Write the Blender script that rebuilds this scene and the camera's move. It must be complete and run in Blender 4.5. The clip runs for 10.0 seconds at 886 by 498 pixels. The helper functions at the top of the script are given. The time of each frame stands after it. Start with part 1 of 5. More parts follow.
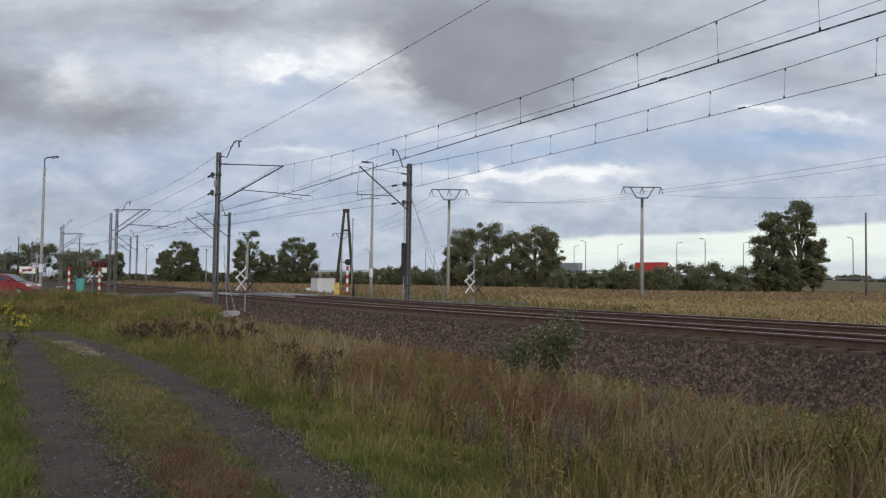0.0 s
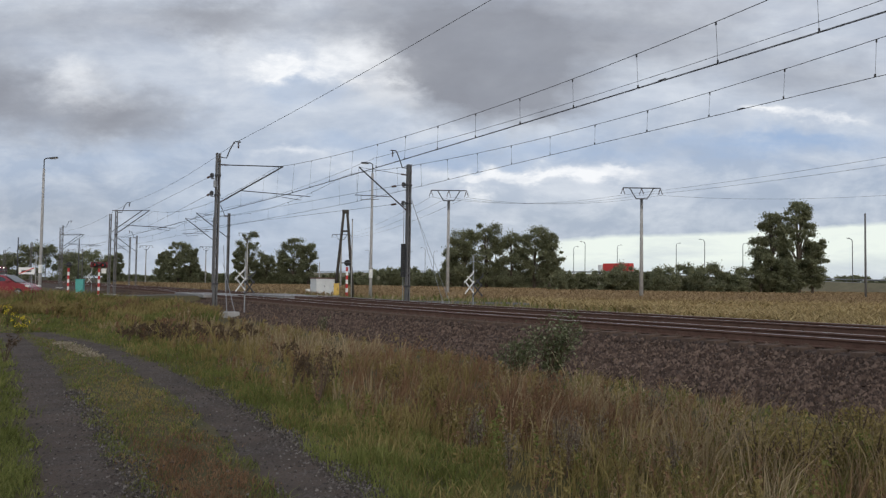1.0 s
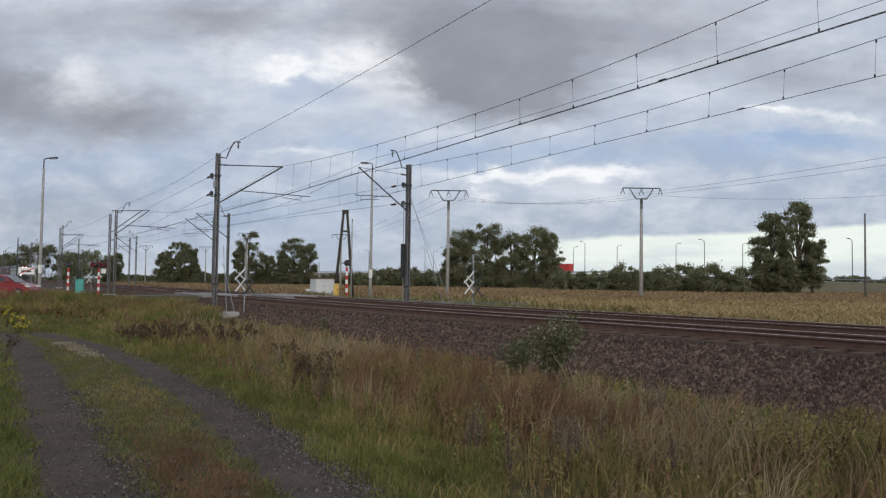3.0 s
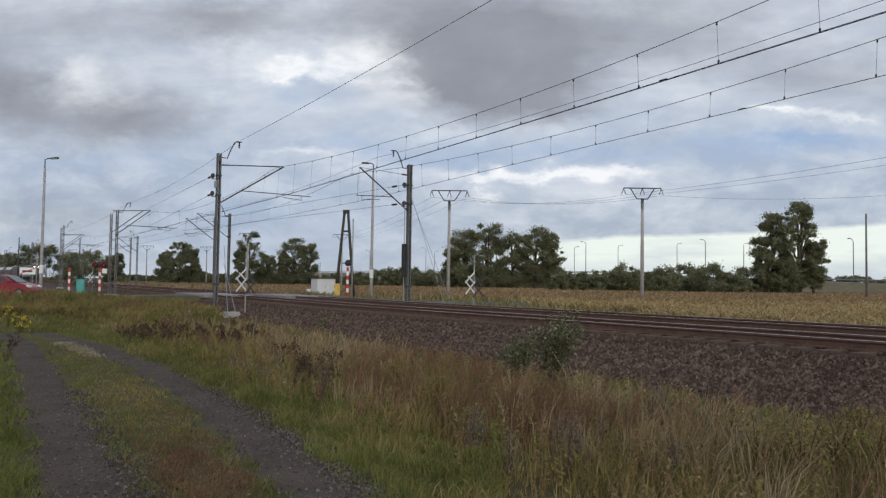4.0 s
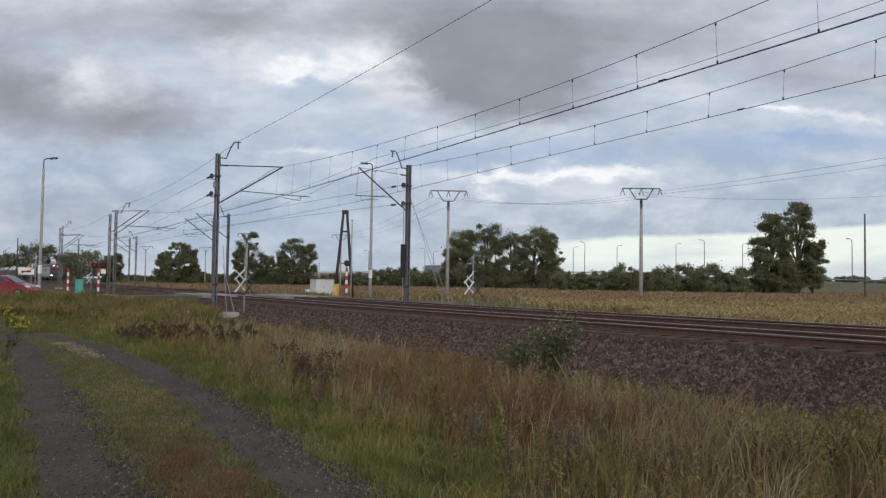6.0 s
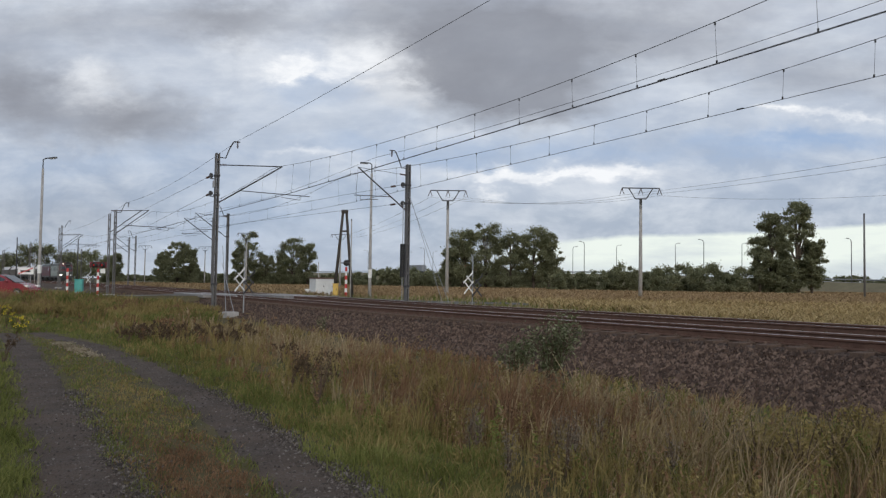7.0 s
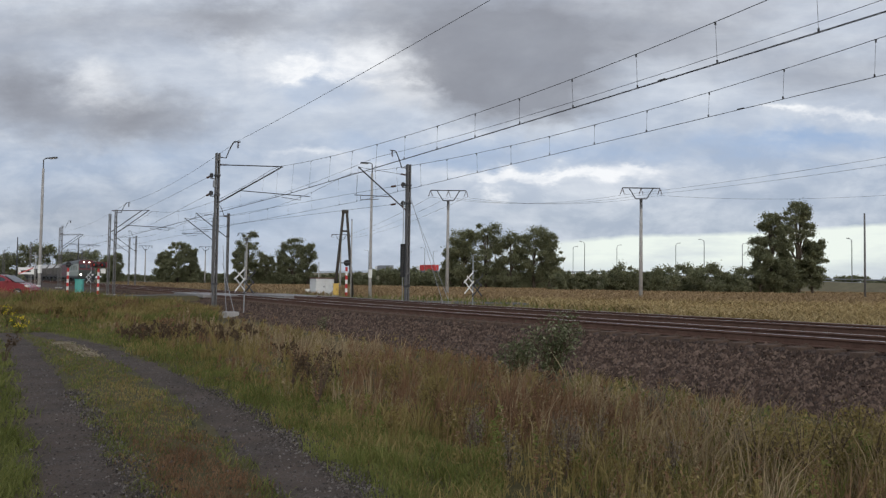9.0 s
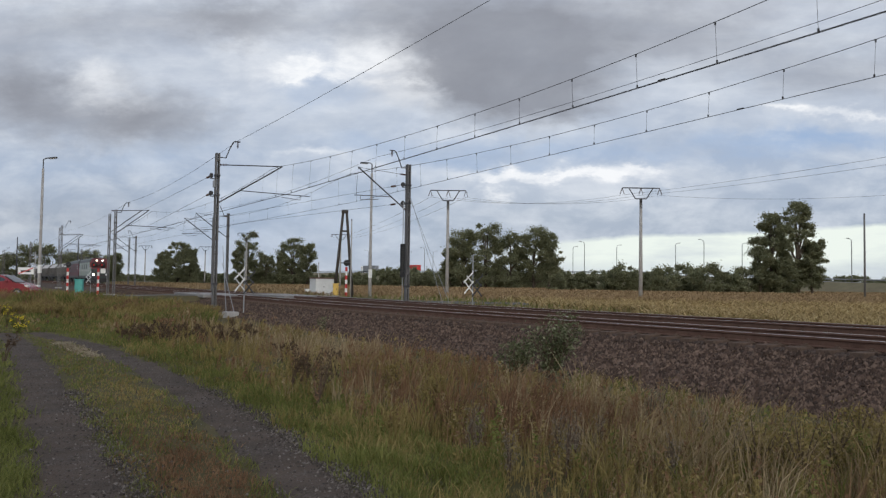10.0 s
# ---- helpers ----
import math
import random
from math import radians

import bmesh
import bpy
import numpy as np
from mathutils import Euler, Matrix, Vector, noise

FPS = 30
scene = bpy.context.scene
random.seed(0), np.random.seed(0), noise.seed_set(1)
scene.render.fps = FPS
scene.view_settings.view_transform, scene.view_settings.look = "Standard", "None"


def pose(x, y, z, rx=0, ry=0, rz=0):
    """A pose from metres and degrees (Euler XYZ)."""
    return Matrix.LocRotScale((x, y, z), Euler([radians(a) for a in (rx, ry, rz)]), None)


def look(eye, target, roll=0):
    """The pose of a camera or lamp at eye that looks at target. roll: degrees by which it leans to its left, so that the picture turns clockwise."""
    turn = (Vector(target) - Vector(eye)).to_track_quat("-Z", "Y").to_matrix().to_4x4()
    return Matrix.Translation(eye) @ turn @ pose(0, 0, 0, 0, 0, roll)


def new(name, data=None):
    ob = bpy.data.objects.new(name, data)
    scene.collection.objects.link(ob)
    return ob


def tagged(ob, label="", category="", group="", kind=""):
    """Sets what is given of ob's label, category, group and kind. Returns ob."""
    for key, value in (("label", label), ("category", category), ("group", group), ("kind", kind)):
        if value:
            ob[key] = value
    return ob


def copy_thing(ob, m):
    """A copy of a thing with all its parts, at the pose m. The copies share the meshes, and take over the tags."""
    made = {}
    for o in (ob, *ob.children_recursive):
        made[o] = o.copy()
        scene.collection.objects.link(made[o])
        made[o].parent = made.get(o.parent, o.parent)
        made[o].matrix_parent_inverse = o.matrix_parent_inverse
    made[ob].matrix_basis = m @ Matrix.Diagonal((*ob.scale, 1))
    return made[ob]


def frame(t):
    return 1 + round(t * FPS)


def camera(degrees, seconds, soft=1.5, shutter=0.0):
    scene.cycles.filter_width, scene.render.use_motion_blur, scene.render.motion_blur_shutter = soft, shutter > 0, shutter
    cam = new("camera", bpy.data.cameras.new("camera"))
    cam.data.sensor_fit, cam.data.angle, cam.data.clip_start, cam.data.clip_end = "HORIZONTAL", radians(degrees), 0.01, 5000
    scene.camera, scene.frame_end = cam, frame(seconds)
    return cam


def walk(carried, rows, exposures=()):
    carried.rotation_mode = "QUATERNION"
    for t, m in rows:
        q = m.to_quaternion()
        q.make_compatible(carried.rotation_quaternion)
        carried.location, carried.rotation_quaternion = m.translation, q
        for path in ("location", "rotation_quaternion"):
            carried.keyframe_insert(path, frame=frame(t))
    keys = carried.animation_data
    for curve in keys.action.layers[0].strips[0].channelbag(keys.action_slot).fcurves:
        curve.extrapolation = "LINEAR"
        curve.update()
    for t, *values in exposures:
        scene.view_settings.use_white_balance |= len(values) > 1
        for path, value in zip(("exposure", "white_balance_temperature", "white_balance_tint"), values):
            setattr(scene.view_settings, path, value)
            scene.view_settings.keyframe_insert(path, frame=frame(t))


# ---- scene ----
# Plan: y runs along the railway away from the camera, x across it, z = 0 is the gravel track's ground.
FOV = 58.5
AIM = Matrix(((0.860, -0.034, -0.510), (-0.511, -0.029, -0.859), (0.014, 0.999, -0.042)))
EYE = Vector((0.0, 0.0, 1.69))
NEAR, FAR = 13.58, 17.80          # centre lines of the two tracks
RAIL = 0.81                       # rail head height
cam = camera(FOV, 10.0, soft=1.3)


def aim(dx=0.0, dy=0.0):
    """The camera's pose with a slight turn, in thousandths of a radian, to the left and up."""
    m = AIM.copy()
    m.normalize()
    q = m.to_quaternion() @ Euler((dy / 1000, dx / 1000, 0)).to_quaternion()
    return Matrix.LocRotScale(EYE, q, None)


# hand-held sway of a camera that stands still
walk(cam, [(0.0, aim(1.4, -1.0)), (0.5, aim(0.8, -0.3)), (1.0, aim(0.8, 0.0)), (1.5, aim(0.7, 0.5)), (2.0, aim(-0.2, 0.1)),
           (2.5, aim(0.0, 0.2)), (2.7, aim(0.2, 0.2)), (3.8, aim(1.6, 0.1)), (4.0, aim(1.7, 0.2)), (4.5, aim(0.8, 0.7)), (5.0, aim(0.8, 0.4)),
           (5.5, aim(0.7, 0.7)), (7.0, aim(-0.2, 0.1)), (7.5, aim(-0.2, 0.5)), (8.0, aim(-0.2, 0.0)), (9.0, aim(0.2, 0.0)),
           (10.0, aim(0.0, 0.0))])

# ---- light ----
world = bpy.data.worlds.new("world")
scene.world = world
world.use_nodes = True
wn, wl = world.node_tree.nodes, world.node_tree.links
wn.clear()
w_out = wn.new("ShaderNodeOutputWorld")
w_bg = wn.new("ShaderNodeBackground")
w_sky = wn.new("ShaderNodeTexSky")
w_sky.sky_type, w_sky.sun_disc = "NISHITA", False
w_sky.sun_elevation, w_sky.sun_rotation = radians(28), radians(200)
w_mix = wn.new("ShaderNodeMix")
w_mix.data_type = "RGBA"
w_mix.inputs[0].default_value = 0.65
w_mix.inputs[7].default_value = (4.6, 4.8, 5.3, 1)       # grey cloud deck over the blue
wl.new(w_sky.outputs[0], w_mix.inputs[6])
wl.new(w_mix.outputs[2], w_bg.inputs[0])
w_bg.inputs[1].default_value = 0.15
wl.new(w_bg.outputs[0], w_out.inputs[0])

sun_data = bpy.data.lights.new("sun", "SUN")
sun_data.energy, sun_data.angle, sun_data.color = 1.0, radians(25), (1.0, 0.95, 0.88)
sun = new("sun", sun_data)
sun.matrix_basis = look((-30, -60, 45), (12, 30, 0))
scene.view_settings.exposure = 0.0


# ---- materials ----
class Net:
    """Short hand for a material's node tree."""

    def __init__(self, name):
        self.mat = bpy.data.materials.new(name)
        self.mat.use_nodes = True
        self.t = self.mat.node_tree
        self.bsdf = self.t.nodes["Principled BSDF"]
        self.out = self.t.nodes["Material Output"]

    def node(self, kind, **ins):
        n = self.t.nodes.new("ShaderNode" + kind)
        for k, v in ins.items():
            self.put(n.inputs[k.replace("_", " ")], v)
        return n

    def put(self, socket, v):
        if isinstance(v, bpy.types.NodeSocket):
            self.t.links.new(v, socket)
        else:
            socket.default_value = v

    def coords(self, which="Object"):
        return self.node("TexCoord").outputs[which]

    def noise(self, scale, detail=4.0, rough=0.55, vec=None, dist=0.0):
        n = self.node("TexNoise", Scale=scale, Detail=detail, Roughness=rough, Distortion=dist)
        self.put(n.inputs["Vector"], vec or self.coords())
        return n.outputs["Fac"]

    def math(self, op, a, b=0.0, c=0.0):
        n = self.t.nodes.new("ShaderNodeMath")
        n.operation = op
        for s, v in zip(n.inputs, (a, b, c)):
            self.put(s, v)
        return n.outputs[0]

    def vmath(self, op, a, b=(0, 0, 0)):
        n = self.t.nodes.new("ShaderNodeVectorMath")
        n.operation = op
        self.put(n.inputs[0], a)
        self.put(n.inputs[1], b)
        return n.outputs["Value"] if op in ("DOT_PRODUCT", "LENGTH") else n.outputs[0]

    def ramp(self, fac, *stops):
        n = self.t.nodes.new("ShaderNodeValToRGB")
        e = n.color_ramp.elements
        while len(e) < len(stops):
            e.new(0.5)
        for k, (pos, col) in zip(e, stops):
            k.position = pos
            k.color = (*col, 1) if len(col) == 3 else col
        self.put(n.inputs[0], fac)
        return n.outputs[0]

    def mix(self, fac, a, b, mode="MIX"):
        n = self.t.nodes.new("ShaderNodeMix")
        n.data_type, n.blend_type = "RGBA", mode
        for i, v in ((0, fac), (6, a), (7, b)):
            if not isinstance(v, bpy.types.NodeSocket) and i > 0 and len(v) == 3:
                v = (*v, 1)
            self.put(n.inputs[i], v)
        return n.outputs[2]

    def bump(self, height, strength=0.4, dist=0.02):
        b = self.node("Bump", Strength=strength, Distance=dist, Height=height)
        self.put(self.bsdf.inputs["Normal"], b.outputs[0])

    def done(self, color=None, rough=0.7, metal=0.0, spec=0.5):
        if color is not None:
            if not isinstance(color, bpy.types.NodeSocket) and len(color) == 3:
                color = (*color, 1)
            self.put(self.bsdf.inputs["Base Color"], color)
        self.put(self.bsdf.inputs["Roughness"], rough)
        self.put(self.bsdf.inputs["Metallic"], metal)
        self.put(self.bsdf.inputs["Specular IOR Level"], spec)
        return self.mat


def plain(name, a, b, scale=3.0, rough=0.7, metal=0.0, spec=0.4, bump=0.2):
    """Two colours mixed by coarse and fine noise, with fine relief."""
    n = Net(name)
    f = n.math("ADD", n.math("MULTIPLY", n.noise(scale, 5), 0.6), n.math("MULTIPLY", n.noise(scale * 9, 3), 0.4))
    col = n.ramp(f, (0.3, a), (0.7, b))
    if bump:
        n.bump(n.noise(scale * 14, 3), bump, 0.01)
    return n.done(col, rough, metal, spec)


def leafy(name, dark, mid, light, spread=1.0, through_light=0.25):
    """Foliage: every blade or leaf a tint of its own, patches over metres."""
    n = Net(name)
    rnd = n.node("NewGeometry").outputs["Random Per Island"]
    patch = n.math("ADD", n.math("MULTIPLY", n.noise(0.45, 3), 0.75), n.math("MULTIPLY", n.noise(1.9, 3), 0.65))
    f = n.math("ADD", n.math("MULTIPLY", rnd, 0.55 * spread), n.math("ADD", patch, -0.15 - 0.275 * spread))
    col = n.ramp(f, (0.2, dark), (0.5, mid), (0.85, light))
    n.bsdf.inputs["Transmission Weight"].default_value = 0.0
    n.done(col, 0.75, 0.0, 0.15)
    tr = n.node("BsdfTranslucent", Color=col)
    ms = n.node("MixShader", Fac=through_light)
    n.t.links.new(n.bsdf.outputs[0], ms.inputs[1])
    n.t.links.new(tr.outputs[0], ms.inputs[2])
    n.t.links.new(ms.outputs[0], n.out.inputs[0])
    return n.mat


def glow(name, color, strength):
    n = Net(name)
    n.put(n.bsdf.inputs["Emission Color"], (*color, 1))
    n.bsdf.inputs["Emission Strength"].default_value = strength
    return n.done(color, 0.4)


M_CONCRETE = plain("weathered_concrete", (0.22, 0.21, 0.20), (0.40, 0.39, 0.37), 2.0, 0.85)
M_GALV = plain("galvanised_steel", (0.20, 0.21, 0.22), (0.34, 0.35, 0.36), 4.0, 0.5, 0.5)
M_STEEL = plain("dark_steel", (0.045, 0.045, 0.05), (0.09, 0.09, 0.09), 5.0, 0.6, 0.4)
M_WIRE = plain("wire", (0.03, 0.03, 0.032), (0.06, 0.055, 0.05), 3.0, 0.5, 0.5, bump=0)
M_INSUL = plain("brown_porcelain", (0.05, 0.03, 0.025), (0.10, 0.06, 0.05), 8.0, 0.25, bump=0)
M_RUST = plain("rusty_rail", (0.078, 0.046, 0.036), (0.150, 0.094, 0.074), 5.0, 0.95, spec=0.06)
M_MAST = plain("weathered_mast_steel", (0.085, 0.083, 0.085), (0.17, 0.165, 0.16), 3.0, 0.65, 0.2)
M_RAILTOP = plain("polished_rail", (0.66, 0.65, 0.66), (0.82, 0.81, 0.82), 6.0, 0.34, 0.6, bump=0)
M_WHITE = plain("white_paint", (0.62, 0.62, 0.60), (0.80, 0.80, 0.78), 3.0, 0.5)
M_RED = plain("red_paint", (0.42, 0.03, 0.03), (0.55, 0.05, 0.04), 4.0, 0.45)
M_BLACK = plain("black_paint", (0.012, 0.012, 0.013), (0.03, 0.03, 0.03), 5.0, 0.6)
M_BARK = plain("bark", (0.04, 0.03, 0.022), (0.10, 0.08, 0.06), 6.0, 0.9, bump=0.6)


# ---- building helpers ----
def link(name, bm, material, parent=None, smooth=False):
    me = bpy.data.meshes.new(name)
    bm.normal_update()
    bm.to_mesh(me)
    bm.free()
    for m in material if isinstance(material, (list, tuple)) else [material]:
        me.materials.append(m)
    if smooth:
        me.shade_smooth()
    ob = new(name, me)
    ob.parent = parent
    return ob


def part(name, bm, material, parent, label="", smooth=False):
    return tagged(link(name, bm, material, parent, smooth), label)


def thing(name, m, label, category, group="", kind=""):
    ob = new(name)
    ob.empty_display_size = 0.2
    ob.matrix_basis = m
    return tagged(ob, label, category, group, kind)


def box(x0, x1, y0, y1, z0, z1, bm=None, bevel=0.0, m=None):
    own = bmesh.new()
    bmesh.ops.create_cube(own, size=1.0, matrix=Matrix.Translation(((x0 + x1) / 2, (y0 + y1) / 2, (z0 + z1) / 2)) @ Matrix.Diagonal((x1 - x0, y1 - y0, z1 - z0, 1)))
    if bevel:
        bmesh.ops.bevel(own, geom=own.edges[:], offset=bevel, segments=2, affect="EDGES", profile=0.6)
    if m is not None:
        bmesh.ops.transform(own, matrix=m, verts=own.verts)
    return join(bm, own)


def join(bm, own):
    if bm is None:
        return own
    tmp = bpy.data.meshes.new("tmp")
    own.to_mesh(tmp)
    own.free()
    bm.from_mesh(tmp)
    bpy.data.meshes.remove(tmp)
    return bm


def tube(pts, r, bm=None, sides=8, r1=None):
    """A round bar through the points, tapering from r to r1."""
    own = bm if bm is not None else bmesh.new()
    pts = [Vector(q) for q in pts]
    rings = []
    for i, q in enumerate(pts):
        d = (pts[min(i + 1, len(pts) - 1)] - pts[max(i - 1, 0)]).normalized()
        a = d.orthogonal().normalized()
        b = d.cross(a)
        if i and rings:
            ref = rings[-1][1]
            a = (ref - d * ref.dot(d)).normalized()
            b = d.cross(a)
        k = r if r1 is None else r + (r1 - r) * i / (len(pts) - 1)
        rings.append(([own.verts.new(q + k * (math.cos(t) * a + math.sin(t) * b)) for t in (2 * math.pi * j / sides for j in range(sides))], a))
    for (p, _), (q, _) in zip(rings, rings[1:]):
        for j in range(sides):
            own.faces.new((p[j], p[(j + 1) % sides], q[(j + 1) % sides], q[j]))
    own.faces.new(rings[0][0][::-1])
    own.faces.new(rings[-1][0])
    return own


def lathe(profile, sides=16, bm=None, m=None):
    """Turn (radius, height) steps about z."""
    own = bmesh.new()
    rings = [[own.verts.new((r * math.cos(2 * math.pi * j / sides), r * math.sin(2 * math.pi * j / sides), z)) for j in range(sides)] for r, z in profile]
    for p, q in zip(rings, rings[1:]):
        for j in range(sides):
            own.faces.new((p[j], p[(j + 1) % sides], q[(j + 1) % sides], q[j]))
    own.faces.new(rings[0][::-1])
    own.faces.new(rings[-1])
    if m is not None:
        bmesh.ops.transform(own, matrix=m, verts=own.verts)
    return join(bm, own)


def sweep(profile, y0, y1, step, bm=None, x=0.0):
    """A closed (x, z) outline drawn out along y."""
    own = bm if bm is not None else bmesh.new()
    n = max(1, int(round((y1 - y0) / step)))
    rings = [[own.verts.new((x + px, y0 + (y1 - y0) * i / n, pz)) for px, pz in profile] for i in range(n + 1)]
    k = len(profile)
    for p, q in zip(rings, rings[1:]):
        for j in range(k):
            own.faces.new((p[j], p[(j + 1) % k], q[(j + 1) % k], q[j]))
    own.faces.new(rings[0][::-1])
    own.faces.new(rings[-1])
    bmesh.ops.recalc_face_normals(own, faces=own.faces)
    return own


def raw(name, verts, faces, material, parent=None):
    me = bpy.data.meshes.new(name)
    me.from_pydata(verts, [], faces)
    me.materials.append(material)
    ob = new(name, me)
    ob.parent = parent
    return ob


# ---- sky ----
def sky_material():
    """Broken stratocumulus: a bright veil, blue gaps and grey cloud bellies, placed by direction."""
    n = Net("cloudy_sky")
    d = n.vmath("NORMALIZE", n.coords("Object"))
    m = AIM
    fwd = n.math("MAXIMUM", n.vmath("DOT_PRODUCT", d, (-m[0][2], -m[1][2], -m[2][2])), 0.05)
    u = n.math("DIVIDE", n.vmath("DOT_PRODUCT", d, (m[0][0], m[1][0], m[2][0])), fwd)
    v = n.math("DIVIDE", n.vmath("DOT_PRODUCT", d, (m[0][1], m[1][1], m[2][1])), fwd)
    comb = n.node("CombineXYZ", X=u, Y=v, Z=0.0).outputs[0]
    stretch = n.vmath("MULTIPLY", comb, (1.0, 1.9, 1.0))
    streaky = n.vmath("MULTIPLY", comb, (1.0, 5.0, 1.0))
    w1 = n.node("TexNoise", Vector=stretch, Scale=7.0, Detail=6.0, Roughness=0.6).outputs["Color"]
    w2 = n.node("TexNoise", Vector=stretch, Scale=22.0, Detail=5.0, Roughness=0.62).outputs["Color"]
    warp = n.vmath("ADD", n.vmath("MULTIPLY", n.vmath("SUBTRACT", w1, (0.5, 0.5, 0.5)), (0.15, 0.075, 0)),
                   n.vmath("MULTIPLY", n.vmath("SUBTRACT", w2, (0.5, 0.5, 0.5)), (0.06, 0.035, 0)))
    q = n.vmath("ADD", comb, warp)

    def blob(px, py, rx, ry, power=1.0):
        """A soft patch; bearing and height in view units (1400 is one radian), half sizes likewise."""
        e = n.vmath("MULTIPLY", n.vmath("SUBTRACT", q, ((px - 784) / 1400, (441 - py) / 1400, 0)), (1400 / rx, 1400 / ry, 0))
        l = n.vmath("LENGTH", e)
        return n.math("MULTIPLY", n.math("POWER", 2.718, n.math("MULTIPLY", n.math("MULTIPLY", l, l), -1.0)), power)

    def total(*bs):
        s = bs[0]
        for b in bs[1:]:
            s = n.math("ADD", s, b)
        return n.math("MINIMUM", s, 1.0)

    fine = n.noise(11.0, 8, 0.62, stretch, 0.3)
    fbm = n.noise(4.0, 9, 0.6, stretch, 0.3)
    bands = n.noise(5.0, 7, 0.6, streaky, 0.2)
    vv = n.math("ADD", v, n.math("MULTIPLY", n.math("SUBTRACT", fbm, 0.5), 0.05))
    # veil
    col = n.ramp(n.math("MULTIPLY_ADD", vv, 1.0, 0.2),
                 (0.16, (0.50, 0.55, 0.63)), (0.23, (0.41, 0.48, 0.58)), (0.30, (0.43, 0.51, 0.64)), (0.38, (0.56, 0.62, 0.72)), (0.515, (0.56, 0.60, 0.68)))
    col = n.mix(n.ramp(fine, (0.42, (0, 0, 0)), (0.66, (0.7, 0.7, 0.7))), col, (0.72, 0.77, 0.84))
    col = n.mix(n.ramp(bands, (0.40, (0.0, 0.0, 0.0)), (0.66, (0.45, 0.45, 0.45))), col, (0.36, 0.43, 0.55))
    # blue gaps
    blue = total(blob(1200, 262, 330, 26, 0.8), blob(820, 285, 150, 26, 0.6), blob(560, 140, 70, 40, 0.7), blob(1480, 250, 160, 16, 0.5), blob(640, 255, 110, 24, 0.5), blob(300, 285, 200, 22, 0.3), blob(490, 395, 220, 60, 0.4))
    col = n.mix(n.math("MULTIPLY", blue, n.ramp(bands, (0.3, (1, 1, 1)), (0.65, (0.35, 0.35, 0.35)))), col, (0.33, 0.46, 0.68))
    # grey bellies
    belly = total(blob(860, 130, 150, 70, 1.3), blob(930, 70, 190, 100, 0.85), blob(690, 30, 150, 50, 0.55), blob(1180, 60, 230, 85, 0.42), blob(1460, 130, 160, 50, 0.38), blob(235, 200, 145, 52, 1.0), blob(15, 165, 95, 70, 0.85), blob(90, 380, 260, 60, 0.25),
                  blob(410, 35, 120, 38, 0.8), blob(120, 40, 170, 55, 0.5), blob(1000, 185, 90, 26, 0.5))
    shade = n.ramp(n.math("ADD", n.math("MULTIPLY", belly, 0.85), n.math("MULTIPLY", n.math("SUBTRACT", fbm, 0.5), 0.75)), (0.10, (0, 0, 0)), (0.45, (0.5, 0.5, 0.5)), (0.95, (1, 1, 1)))
    col = n.mix(shade, col, (0.268, 0.283, 0.328))
    # white rims
    rim = total(blob(526, 122, 40, 20, 1.5), blob(592, 120, 30, 17, 1.1), blob(690, 140, 40, 18, 0.7), blob(640, 105, 60, 24, 0.5), blob(720, 180, 50, 20, 0.45), blob(890, 313, 85, 13, 1.0), blob(1040, 314, 110, 13, 1.1), blob(1130, 297, 50, 9, 0.8), blob(640, 85, 90, 40, 0.5), blob(800, 240, 90, 14, 0.3), blob(1010, 345, 240, 45, 0.28), blob(620, 300, 130, 18, 0.3),
                blob(1400, 205, 45, 8, 0.95), blob(1500, 210, 60, 8, 0.8), blob(885, 344, 25, 9, 0.7), blob(150, 135, 40, 24, 0.5), blob(180, 165, 60, 24, 0.35), blob(540, 275, 60, 10, 0.55), blob(460, 110, 60, 50, 0.4))
    col = n.mix(n.math("MULTIPLY", rim, n.ramp(fine, (0.30, (0.35, 0.35, 0.35)), (0.52, (1, 1, 1)))), col, (0.93, 0.95, 0.98))
    # bright low gap with a sharp upper edge
    qv = n.node("SeparateXYZ", Vector=n.vmath("ADD", comb, n.vmath("MULTIPLY", warp, (0.1, 0.22, 0)))).outputs[1]
    under = n.math("SUBTRACT", n.math("MULTIPLY_ADD", u, 0.052, 0.004), qv)
    edge = n.ramp(n.math("MULTIPLY_ADD", under, 20.0, 0.5), (0.47, (0, 0, 0)), (0.60, (1, 1, 1)))
    reach = n.ramp(n.math("ADD", u, n.math("MULTIPLY", bands, 0.15)), (0.10, (0, 0, 0)), (0.26, (1, 1, 1)))
    fadeout = n.ramp(n.math("MULTIPLY_ADD", v, 4.0, 0.5), (0.36, (0.35, 0.35, 0.35)), (0.45, (1, 1, 1)))
    gap = n.math("MULTIPLY", n.math("MULTIPLY", edge, reach), n.math("MULTIPLY", fadeout, n.ramp(bands, (0.50, (1, 1, 1)), (0.75, (0.5, 0.5, 0.5)))))
    col = n.mix(gap, col, (0.86, 0.93, 0.87))
    em = n.node("Emission", Color=col, Strength=1.0)
    n.t.links.new(em.outputs[0], n.out.inputs[0])
    return n.mat


